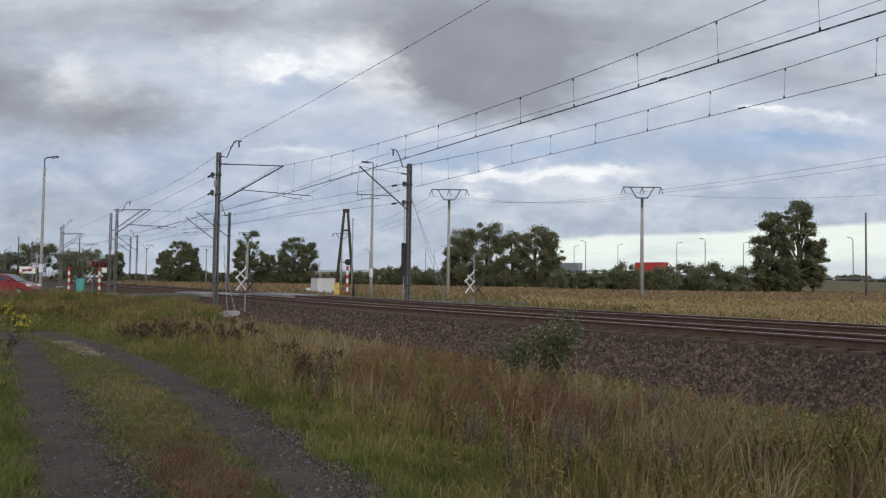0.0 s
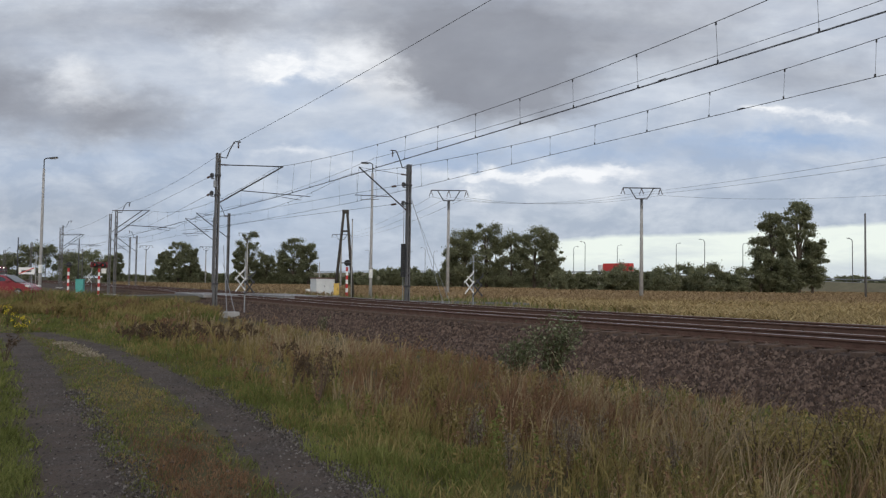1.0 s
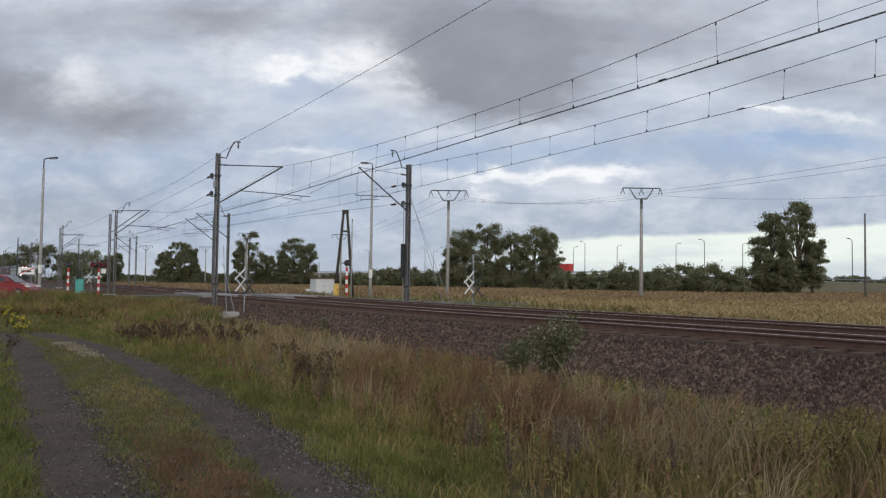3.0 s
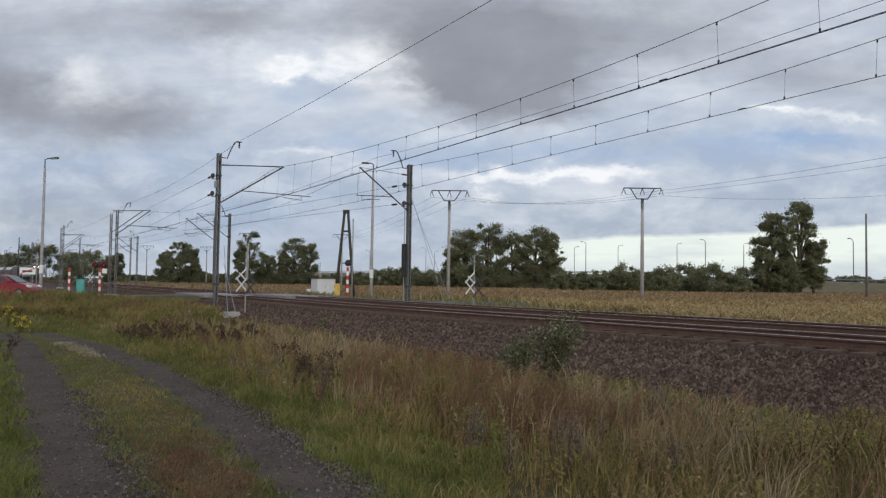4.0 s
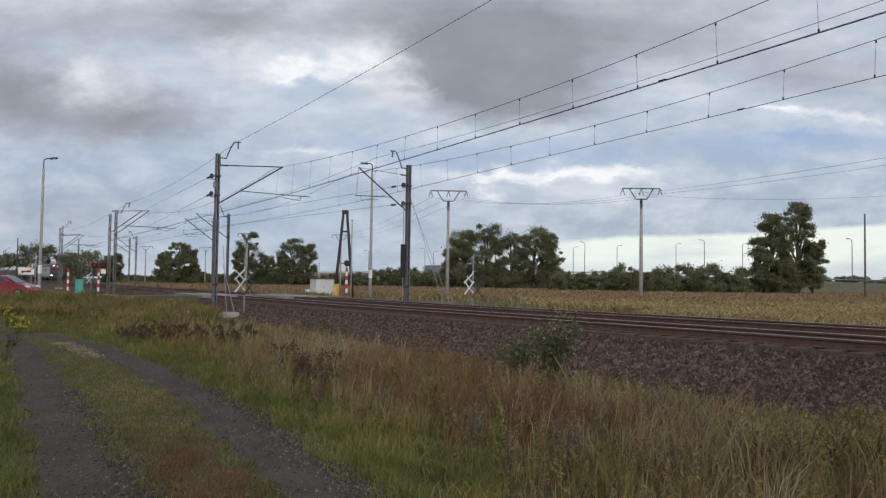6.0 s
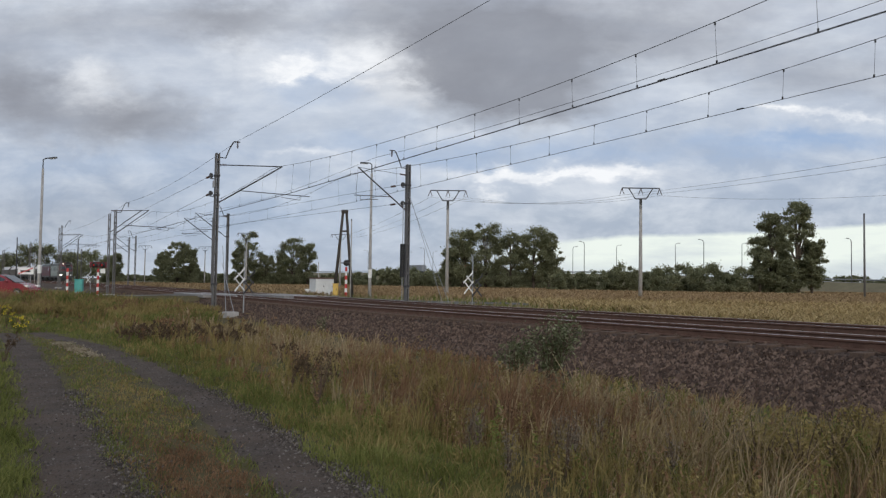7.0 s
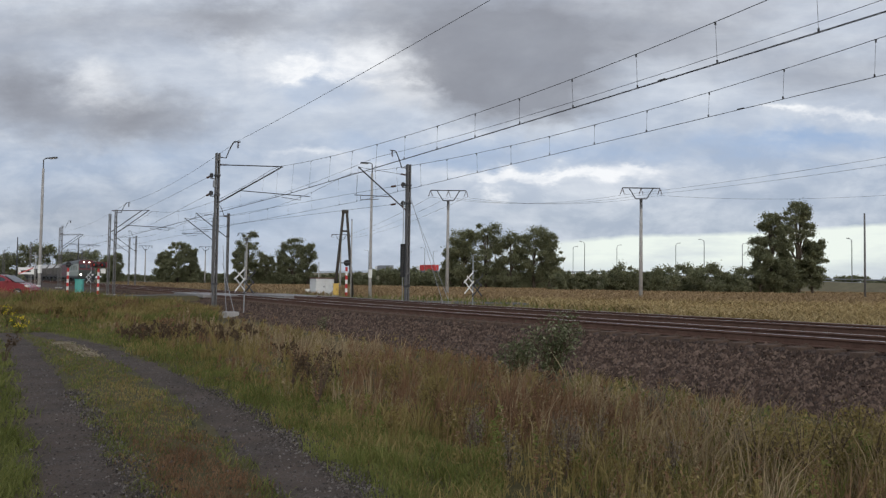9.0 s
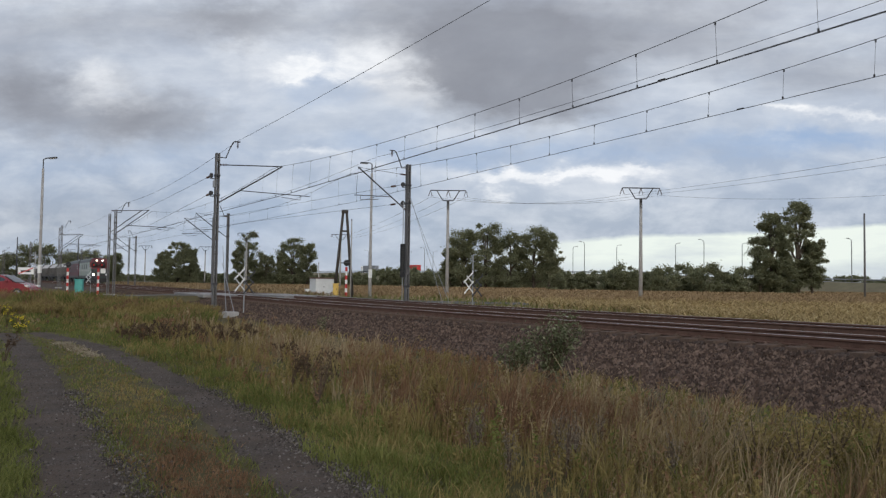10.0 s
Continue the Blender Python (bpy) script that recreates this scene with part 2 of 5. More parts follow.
def sky_dome():
    """The part of the cloud deck before the camera; it drifts slowly."""
    bm = bmesh.new()
    rad, rows, cols = 3000.0, 14, 48
    mid = math.atan2(-AIM[0][2], -AIM[1][2])
    grid = []
    for i in range(rows + 1):
        e = radians(-3 + 53 * i / rows)
        ring = []
        for j in range(cols + 1):
            a = mid + radians(-75 + 150 * j / cols)
            ring.append(bm.verts.new((rad * math.cos(e) * math.sin(a), rad * math.cos(e) * math.cos(a), rad * math.sin(e))))
        grid.append(ring)
    for p, r in zip(grid, grid[1:]):
        for j in range(cols):
            bm.faces.new((p[j], r[j], r[j + 1], p[j + 1]))
    ob = link("sky_backdrop", bm, sky_material(), smooth=True)
    ob.location = EYE
    return tagged(ob, "broken grey and white clouds with blue gaps at dusk", "sky", kind="structure")


sky = sky_dome()

# ---- plan of the railway ----
def at(px, depth, z=0.0):
    """Plan position: px is the bearing (0 to 1568 across the view), depth the distance ahead."""
    k = (px - 784) / 1400
    d = Vector((0.860 * k + 0.510, -0.511 * k + 0.859))
    return d.x * depth, d.y * depth


def bend(s):
    """Sideways shift of the line, which curves away beyond 175 m."""
    return -0.00066 * max(0.0, s - 175.0) ** 2


def on_track(x, s, z=0.0):
    """A pose on the line at chainage s, x across it."""
    slope = -0.00132 * max(0.0, s - 175.0)
    return Matrix.Translation((x + bend(s), s, z)) @ pose(0, 0, 0, 0, 0, math.degrees(math.atan(-slope)))


def grade(s):
    """The line falls slightly towards the crossing."""
    return 0.045 - 0.0040 * min(max(s, 0.0), 30.0)


def bent(bm):
    for v in bm.verts:
        v.co.x += bend(v.co.y)
        v.co.z += grade(v.co.y)
    return bm


# ---- ground ----
def ground_material():
    n = Net("ground_earth_and_grass")
    pos = n.coords()
    big, mid, fine = n.noise(0.25, 4, 0.6), n.noise(2.0, 5, 0.6), n.noise(30.0, 4, 0.7)
    grass = n.ramp(n.math("ADD", n.math("MULTIPLY", big, 0.5), n.math("MULTIPLY", mid, 0.5)),
                   (0.3, (0.045, 0.055, 0.018)), (0.5, (0.085, 0.075, 0.03)), (0.7, (0.13, 0.10, 0.05)))
    col = n.mix(n.math("MULTIPLY", fine, 0.5), grass, (0.06, 0.045, 0.03))
    n.bump(fine, 0.5, 0.03)
    return n.done(col, 0.95, 0, 0.2)


def rise(x, y):
    """Height of the land: gently uneven, never above the track bed."""
    h = 0.05 * noise.noise((x * 0.35, y * 0.35, 0)) + 0.02 * noise.noise((x * 1.4, y * 1.4, 3))
    fade = max(0.0, 1 - math.hypot(x, y) / 60)
    k = min(1.0, max(0.0, (x - 19.7) / 1.2))
    return h * fade - 0.01 + 0.25 * k


def ground():
    bm = bmesh.new()
    xs = sorted({*[-8 + 0.5 * i for i in range(75)], -3000, -1200, -500, -200, -80, -40, -20, -12, 40, 60, 90, 140, 220, 400, 800, 1600, 3000})
    ys = sorted({*[-6 + 0.6 * i for i in range(70)], -400, -100, -40, -15, 40, 50, 60, 75, 90, 110, 140, 180, 250, 400, 700, 1300, 3000})
    grid = [[bm.verts.new((x, y, rise(x, y))) for x in xs] for y in ys]
    for p, q in zip(grid, grid[1:]):
        for j in range(len(xs) - 1):
            bm.faces.new((p[j], p[j + 1], q[j + 1], q[j]))
    return tagged(link("ground", bm, ground_material(), smooth=True), "rough meadow ground of earth and grass", "ground", kind="structure")


ground()


# ---- track bed, sleepers, rails ----
def ballast_material():
    n = Net("brown_ballast")
    vor = n.node("TexVoronoi", Scale=17.0, Vector=n.coords())
    tint = n.ramp(vor.outputs["Color"], (0.0, (0.030, 0.020, 0.016)), (0.5, (0.070, 0.048, 0.038)), (1.0, (0.135, 0.100, 0.080)))
    col = n.mix(n.math("MULTIPLY", n.noise(0.6, 4), 0.6), tint, (0.06, 0.045, 0.036))
    n.bump(n.math("SUBTRACT", 1.0, vor.outputs["Distance"]), 1.0, 0.05)
    return n.done(col, 0.92, 0, 0.25)


M_BALLAST = ballast_material()


def track_bed():
    half = 1.62
    x0, x1 = NEAR - half, FAR + half
    prof = [(x0 - 2.65, -0.1), (x0 - 2.25, 0.04), (x0, 0.43), (x0 + 0.15, 0.515), (x0 + 0.34, 0.535), (x0 + 0.55, 0.595), ((NEAR + FAR) / 2, 0.56), (x1 - 0.5, 0.59), (x1, 0.55), (x1 + 0.6, 0.20), (x1 + 0.8, -0.1)]
    bm = bmesh.new()
    sweep(prof, -60, 700, 4.0, bm)
    return tagged(link("track_bed", bent(bm), M_BALLAST), "brown crushed-stone ballast bank under two tracks", "ballast", kind="structure")


bed = track_bed()
RAIL_PROFILE = [(-0.062, 0.0), (0.062, 0.0), (0.062, 0.012), (0.012, 0.03), (0.009, 0.115), (0.036, 0.13), (0.038, 0.156), (0.030, 0.17), (-0.030, 0.17), (-0.038, 0.156), (-0.036, 0.13), (-0.009, 0.115), (-0.012, 0.03), (-0.062, 0.012)]


def rails():
    for c in (NEAR, FAR):
        for side in (-0.752, 0.752):
            bm = bmesh.new()
            sweep([(px, pz + RAIL - 0.17) for px, pz in RAIL_PROFILE], -60, 700, 5.0, bm, x=c + side)
            for f in bm.faces:
                if f.normal.z > 0.7 and f.calc_center_median().z > RAIL - 0.02:
                    f.material_index = 1
            tagged(link("rail", bent(bm), [M_RUST, M_RAILTOP]), "rusty steel rail with a polished running surface", "rail", "rails", "structure")


rails()


# ---- catenary ----
def insulator(m, length=0.3, r=0.055, discs=5, bm=None):
    prof = [(0.018, 0)]
    for i in range(discs):
        z = length * (i + 0.5) / discs
        prof += [(0.025, z - 0.02), (r, z - 0.006), (r, z + 0.006), (0.025, z + 0.02)]
    prof.append((0.018, length))
    return lathe(prof, 10, bm, m)


def between(a, b):
    """A pose at a whose z axis points to b."""
    d = Vector(b) - Vector(a)
    return Matrix.Translation(a) @ d.to_track_quat("Z", "Y").to_matrix().to_4x4(), d.length


def channel_post(h, w=0.26, d=0.14):
    """Two steel channels tied by plates, open between."""
    bm = box(-d / 2 - 0.02, -d / 2, -w / 2, w / 2, 0, h)
    box(d / 2, d / 2 + 0.02, -w / 2, w / 2, 0, h, bm)
    for sx in (-1, 1):
        for sy in (-1, 1):
            box(sx * d / 2 - 0.03, sx * d / 2 + 0.03, sy * w / 2 - 0.01, sy * w / 2 + 0.01, 0, h, bm)
    z = 0.5
    while z < h:
        box(-d / 2 + 0.001, d / 2 - 0.001, -w / 2 + 0.02, w / 2 - 0.02, z, z + 0.12, bm)
        z += 0.8
    return bm


CONTACT, DROP = 6.06, 1.64        # contact wire height at the masts; messenger above it


def contact_z(s, c=None):
    """The contact wires sink towards the crossing, each track's in its own way."""
    if c == FAR:
        return 6.03 + 0.018 * max(0.0, 39.9 - s)
    u = max(0.0, 38.9 - s)
    return 6.03 + 0.0125 * u + 0.000157 * u * u


def cantilever(ob, side, s, y, lift=0.0):
    """Strut, tie and registration arm, on a mast or on its twin post."""
    c = CONTACT + lift
    reach = (3.43 if s < 60 else 2.75) if side > 0 else -3.0
    tip = (reach, y, c + DROP + 0.02)
    foot = (0.12 * side, y, c - 0.46)
    top = (0.12 * side, y, c + DROP - 0.17)
    m, l = between(foot, tip)
    part("strut", tube([m @ Vector((0, 0, 0.4)), tip], 0.038), M_STEEL, ob)
    part("insulator", insulator(m, 0.42), M_INSUL, ob)
    m, l = between(top, tip)
    part("tie_rod", tube([m @ Vector((0, 0, 0.36)), tip], 0.028 if side > 0 else 0.012), M_STEEL, ob)
    part("insulator", insulator(m, 0.38), M_INSUL, ob)
    reg_z = c + 0.22
    a = Vector(foot).lerp(Vector(tip), (reg_z - foot[2]) / (tip[2] - foot[2]))
    bm = tube([a, (5.0 if side > 0 else -3.2, y, reg_z - 0.05)], 0.021)
    end = 4.47 if side > 0 else -2.85
    tube([(end, y, reg_z - 0.04), (end, y, reg_z - 0.28), (end - 1.05 * side, y, c + 0.03)], 0.016, bm)
    if side < 0:
        tube([(reach, y, c + DROP), (-3.1, y, reg_z - 0.05)], 0.008, bm, 5)
    part("registration_arm", bm, M_STEEL, ob)


def tensioner(ob, x, z, to):
    """Spoked tension wheel on a bracket, with an insulator and the wire that it pulls."""
    k = 1 if x > 0 else -1
    wheel_at = Vector((x + 0.16 * k, 0.06, z))
    br = part("wheel_bracket", tube([(x, 0, z - 0.16), (x + 0.20 * k, 0.06, z - 0.16), (x + 0.20 * k, 0.06, z + 0.02)], 0.022, sides=6), M_STEEL, ob)
    turn = Matrix.Translation(wheel_at) @ pose(0, 0, 0, 0, 90, 25)
    bm = lathe([(0.105, -0.02), (0.13, -0.03), (0.13, 0.03), (0.105, 0.02), (0.10, 0.0)], 18, None, turn)
    for i in range(5):
        e = turn @ Vector((0.105 * math.cos(1.257 * i), 0.105 * math.sin(1.257 * i), 0))
        tube([wheel_at, e], 0.014, bm, 5)
    part("tension_wheel", bm, M_STEEL, br)
    d = Vector(to) - wheel_at
    u = d.normalized()
    bm = insulator(between(wheel_at + u * 0.75, to)[0], 0.45, 0.06, 5)
    part("insulator", bm, M_INSUL, br)
    bm = tube([wheel_at + u * 0.2, wheel_at + u * 0.76], 0.012, sides=5)
    tube([wheel_at + u * 1.24, Vector(to)], 0.009, bm, 5)
    part("anchor_wire", bm, M_WIRE, br)


def mast(x, s, side, h=8.12, gap=(0.0, 5.0), weights=False, hook=True, double=False, group="catenary masts"):
    """A steel catenary mast; side is +1 if its track lies at greater x."""
    ob = thing("catenary_mast", on_track(x, s), "grey steel catenary mast with a cantilever arm", "catenary mast", group)
    part("post", channel_post(h), M_MAST, ob)
    part("footing", box(-0.24, 0.24, -0.24, 0.24, -0.3, 0.26, bevel=0.04), M_CONCRETE, ob)
    cantilever(ob, side, s, 0.0)
    if double:
        bm = channel_post(h - 0.12)
        bmesh.ops.translate(bm, verts=bm.verts, vec=(gap[0], gap[1], 0))
        part("post", bm, M_MAST, ob)
        part("footing", box(gap[0] - 0.35, gap[0] + 0.35, gap[1] - 0.35, gap[1] + 0.35, -0.3, 0.22, bevel=0.03), M_CONCRETE, ob)
        cantilever(ob, side, s, gap[1], 0.25 if side > 0 else -0.2)
    if hook:
        pts = [(0.1 * side, 0, h - 0.20), (0.42 * side, 0, h - 0.22), (0.58 * side, 0, h + 0.22), (0.78 * side, 0, h + 0.62), (0.86 * side, 0, h + 0.68), (1.15 * side, 0, h + 0.68)]
        part("hook_arm", tube(pts, 0.030), M_STEEL, ob)
        part("insulator", insulator(Matrix.Translation((1.02 * side, 0, h + 0.34)), 0.33), M_INSUL, ob)
    if weights:
        bm = bmesh.new()
        for i in range(18):
            lathe([(0.13, 0), (0.14, 0.01), (0.14, 0.088), (0.13, 0.096)], 10, bm, Matrix.Translation((-0.32, -0.1, 1.95 + 0.1 * i)))
        part("tension_weights", bm, M_BLACK, ob, "stack of dark iron tension weights")
        part("guide_rod", tube([(-0.32, -0.1, 0), (-0.32, -0.1, 6.0)], 0.022), M_GALV, ob)
        tensioner(ob, -0.12, 7.0, (-4.2, 36.0, 0.62 + CONTACT))
        tensioner(ob, -0.12, 5.98, (-4.2, 36.0, 0.02 + CONTACT))
    elif side > 0 and 30 < s < 60:
        tensioner(ob, -0.12, 6.95, (2.2, 33.0, CONTACT + DROP))
        tensioner(ob, -0.12, 6.05, (2.4, 33.0, CONTACT + 0.1))
        part("fuse_box", box(-0.20, -0.08, -0.09, 0.09, 6.35, 6.7, bevel=0.02), M_GALV, ob)
    for z in (1.4, h - 2.2, h - 1.2):
        part("clamp", box(-0.13, 0.13, -0.16, 0.16, z, z + 0.10, bevel=0.012), M_STEEL, ob)
    return ob


MAST_S = (3.3, 40.4, 73.6, 122.0, 187.5, 245.0)
XA, XB = NEAR - 3.03, FAR + 2.55
mast(XA, 40.4, 1)
mast(XB, 38.1, -1, weights=True)
for s in MAST_S[2:]:
    mast(XA, s, 1, 8.9 if s > 100 else 7.6, (0.0, 3.5), double=True)
    mast(XB, s, -1, 7.85, (-0.2, 4.4), double=True)
mast(XA, 3.3, 1)
mast(XB, 1.2, -1)


def messenger_z(s, c):
    """The messenger hangs in a curve from mast to mast, lowest between them."""
    low, mid = (0.665, 19.4) if c == FAR else (0.755, 18.4)
    if s < mid:
        return contact_z(s, c) + low + 0.0029 * (mid - s) ** 2
    if s < 40.4:
        return contact_z(s, c) + low + (DROP - low) * ((s - mid) / (40.4 - mid)) ** 2
    for a, b in zip(MAST_S[1:], MAST_S[2:]):
        if a <= s <= b:
            return contact_z(s, c) + low + (DROP - low) * (2 * (s - a) / (b - a) - 1) ** 2
    return contact_z(s, c) + DROP


def wires():
    stops = [-1 + 245 * i / 180 for i in range(181)]
    for c, zig, first, step in ((NEAR, 0.08, 2.03, 2.37), (FAR, -0.08, 3.25, 2.41)):
        def across(s):
            return c + bend(s) + zig * math.cos(math.pi * (s - 3) / 37)
        ob = thing("catenary_wire", Matrix.Identity(4), "dark overhead wires with droppers above a track", "overhead wire", "overhead wires")
        bm = tube([(across(s), s, contact_z(s, c)) for s in stops], 0.009, sides=5)
        if c == NEAR:
            tube([(across(s) + 0.05, s, contact_z(s, c)) for s in stops], 0.008, bm, 5)
        joint = 13.1 if c == NEAR else 14.2
        box(across(joint) - 0.014, across(joint) + 0.014, joint - 0.11, joint + 0.11, contact_z(joint, c), contact_z(joint, c) + 0.03, bm)
        part("contact_wire", bm, M_WIRE, ob)
        part("messenger_wire", tube([(c + bend(s), s, messenger_z(s, c)) for s in stops], 0.009, sides=5), M_WIRE, ob)
        s = first
        while s < 120:
            thin = 0.004 if s < 40 else 0.003
            d = tube([(c, s, messenger_z(s, c)), (across(s), s, contact_z(s, c))], thin, sides=4)
            box(across(s) - 0.013, across(s) + 0.013, s - 0.016, s + 0.016, contact_z(s, c), contact_z(s, c) + 0.07, d)
            box(c - 0.013, c + 0.013, s - 0.016, s + 0.016, messenger_z(s, c) - 0.07, messenger_z(s, c), d)
            part("dropper", d, M_WIRE, ob)
            s += step if s < 40 else 4.2
    for x, top, rise_k, sag in ((XA + 0.95, 8.80, 0.022, 0.17), (XB - 0.95, 8.70, 0.016, 0.36)):
        pts = []
        for a, b in zip(MAST_S[:-1], MAST_S[1:]):
            for i in range(8):
                k = i / 8
                s = a + (b - a) * k
                z = top + rise_k * (40.4 - s) - sag * (1 - (2 * k - 1) ** 2) if a < 40 else top - 0.5 * (k if a < 50 else 1) - 0.4 * (1 - (2 * k - 1) ** 2)
                pts.append((x + bend(s), s, z))
        tagged(link("return_wire", tube(pts, 0.009, sides=5), M_WIRE), "thin dark wire strung along the mast tops", "overhead wire", "overhead wires")


wires()


# ---- power line ----
def power_pole(x, y, h, turn):
    ob = thing("power_pole", pose(x, y, 0, 0, 0, turn), "concrete power pole with a steel cross-arm frame", "power pole", "power poles")
    part("shaft", tube([(0, 0, -0.3), (0, 0, h - 1.1)], 0.19, sides=12, r1=0.12), M_CONCRETE, ob, smooth=True)
    bm = tube([(-1.7, 0, h), (1.7, 0, h)], 0.05)
    tube([(-0.5, 0, h - 0.98), (0.5, 0, h - 0.98)], 0.05, bm)
    for k in (-1, 1):
        tube([(k * 0.5, 0, h - 0.98), (k * 1.1, 0, h)], 0.045, bm)
    tube([(0, 0, h - 1.9), (0, 0, h - 0.95)], 0.13, bm)
    part("cross_arm", bm, M_STEEL, ob)
    for k in (-1.7, 0, 1.7):
        bm = insulator(between((k, 0, h - 0.02), (k + 0.2, 0, h - 0.62))[0], 0.6, 0.06, 5)
        insulator(between((k, 0, h - 0.02), (k - 0.2, 0, h - 0.62))[0], 0.6, 0.06, 5, bm)
        part("insulator", bm, M_INSUL, ob)
    return ob




# ---- rough far forms ----
M_LEAF = leafy("tree_leaves", (0.115, 0.122, 0.072), (0.200, 0.210, 0.122), (0.30, 0.305, 0.180), 0.8, 0.6)


def tree(x, y, h, w, seed, name="tree", label="broad dark-green poplar with a ragged crown", base=0.25, n=90, leaves=170, leaf=0.35, z=0.0, group="field trees"):
    """Trunk, limbs and a crown of many leaf clumps with gaps."""
    r = random.Random(seed)
    ob = thing(name, Matrix.Translation((x, y, z)), label, "tree" if name == "tree" else "bush", group)
    bm = bmesh.new()
    if name == "tree":
        tube([(0, 0, -0.3), (r.uniform(-.02, .02) * h, 0, h * 0.3), (r.uniform(-.04, .04) * h, 0, h * 0.85)], h * 0.028, bm, 8, h * 0.006)
    centres = []
    lobes = []
    for i in range(14):
        k = min(1.0, max(0.0, (i + r.uniform(0.0, 1.0)) / 14))
        a = 2.4 * i + r.uniform(-0.7, 0.7)
        q = w / 2 * math.sin(math.pi * min(1, 0.22 + 0.70 * k)) ** 0.6 * r.uniform(0.35, 0.80)
        lobes.append((Vector((q * math.cos(a), q * math.sin(a), h * (base + (0.94 - base) * k))), w * r.uniform(0.13, 0.25)))
    for i in range(n):
        if name == "tree" and i % 3:
            mid, size = lobes[i % len(lobes)]
            v = Vector((r.gauss(0, 1), r.gauss(0, 1), r.gauss(0, 0.8)))
            c = mid + v.normalized() * size * r.uniform(0.2, 1.0)
            c.z = min(c.z, h)
            zc = c.z
        else:
            k = r.random()
            zc = h * (base + (1 - base) * k)
            env = math.sin(math.pi * min(1, 0.20 + 0.74 * k)) ** 0.55
            a = r.uniform(0, 2 * math.pi)
            q = w / 2 * env * math.sqrt(r.uniform(0.1, 1)) * (0.78 + 0.36 * noise.noise((math.cos(a) * 1.3 + seed, math.sin(a) * 1.3, k * 3)))
            c = Vector((q * math.cos(a), q * math.sin(a), zc))
        centres.append(c)
        if name == "tree" and i % 4 == 0:
            tube([(0, 0, max(h * 0.12, zc * 0.6)), c * 0.6 + Vector((0, 0, zc * 0.33)), c], h * 0.008, bm, 5, h * 0.002)
    if name == "tree":
        part("trunk", bm, M_BARK, ob)
    else:
        for c in centres[::3]:
            tube([(c.x * 0.3, c.y * 0.3, -0.1), c], 0.03, bm, 4, 0.008)
        part("stems", bm, M_BARK, ob)
    vs, fs = [], []
    rs = np.random.RandomState(seed)
    for c in centres:
        cr = w * (0.070 if name == "tree" else 0.075) * rs.uniform(0.4, 1.5)
        p = rs.normal(size=(leaves, 3)) * cr * np.array([0.62, 0.62, 0.48]) + np.array(c)
        a = rs.normal(size=(leaves, 3))
        a /= np.linalg.norm(a, axis=1)[:, None]
        b = np.cross(a, rs.normal(size=(leaves, 3)))
        b /= np.linalg.norm(b, axis=1)[:, None]
        l = leaf * rs.uniform(0.6, 1.3, size=(leaves, 1))
        i0 = len(vs)
        quad = np.stack([p - a * l, p + b * l * 0.45, p + a * l, p - b * l * 0.45], 1).reshape(-1, 3)
        vs.extend(quad.tolist())
        fs.extend([(i0 + 4 * j, i0 + 4 * j + 1, i0 + 4 * j + 2, i0 + 4 * j + 3) for j in range(leaves)])
    tagged(raw("crown", vs, fs, M_LEAF, ob), "", "", "", "stuff")
    return ob


POLES = ((1134, 71.6), (792, 75.6), (603, 150.0), (437, 150.0), (364, 216.0), (258, 215.0))
for px, dep in POLES:
    power_pole(*at(px, dep), 10.5, -31)


def power_wires():
    """Three slack wires from pole to pole, and on past the last."""
    run = [at(*POLES[0]), at(*POLES[1]), at(*POLES[2])]
    ob = thing("power_line", Matrix.Identity(4), "three thin power line wires hanging between poles", "power line", "power lines")
    for k, (r, f) in ((-1.7, (38, 11.0)), (0.0, (38, 16.5)), (1.7, (42, 60.0))):
        bm = bmesh.new()
        stops = [(0.860 * r + 0.510 * f, -0.511 * r + 0.859 * f)] + run
        for a, b in zip(stops, stops[1:]):
            tube([(a[0] + (b[0] - a[0]) * i / 12 + k * 0.86, a[1] + (b[1] - a[1]) * i / 12 - k * 0.5, 9.85 - 0.7 * (1 - (i / 6 - 1) ** 2)) for i in range(13)], 0.011, bm, 4)
        part("wire", bm, M_WIRE, ob)


power_wires()


# ---- trees and hedges ----
for px, dep, h, w, seed, base in ((1366, 150, 16.2, 9.2, 3, 0.16), (1412, 152, 17.8, 9.0, 4, 0.22), (1437, 151, 10.6, 6.4, 31, 0.20), (1345, 149, 9.0, 5.4, 32, 0.10), (1378, 150, 6.0, 9.0, 38, 0.02),
                                  (820, 186, 13.6, 11, 5, 0.05), (860, 190, 15.8, 13, 6, 0.05), (905, 192, 13.8, 11, 7, 0.05), (945, 194, 15.2, 12, 8, 0.1), (972, 195, 13.8, 8, 9, 0.25), (797, 188, 9.5, 6, 33, 0.02),
                                  (440, 250, 16.2, 10, 11, 0.05), (424, 252, 11.5, 7, 12, 0.02), (520, 250, 14.8, 11, 14, 0.05), (545, 252, 13.4, 8, 15, 0.1), (500, 250, 10.5, 7, 34, 0.02), (472, 252, 9.0, 8, 35, 0.02),
                                  (316, 230, 12.4, 10, 17, 0.03), (292, 232, 9.5, 7, 18, 0.02), (338, 230, 10.0, 6, 36, 0.02), (206, 260, 9.8, 6, 19, 0.02), (194, 262, 9.0, 7, 37, 0.02)):
    x, y = at(px, dep)
    tree(x, y, h, w, seed, base=base, n=105, leaves=200, leaf=0.21)


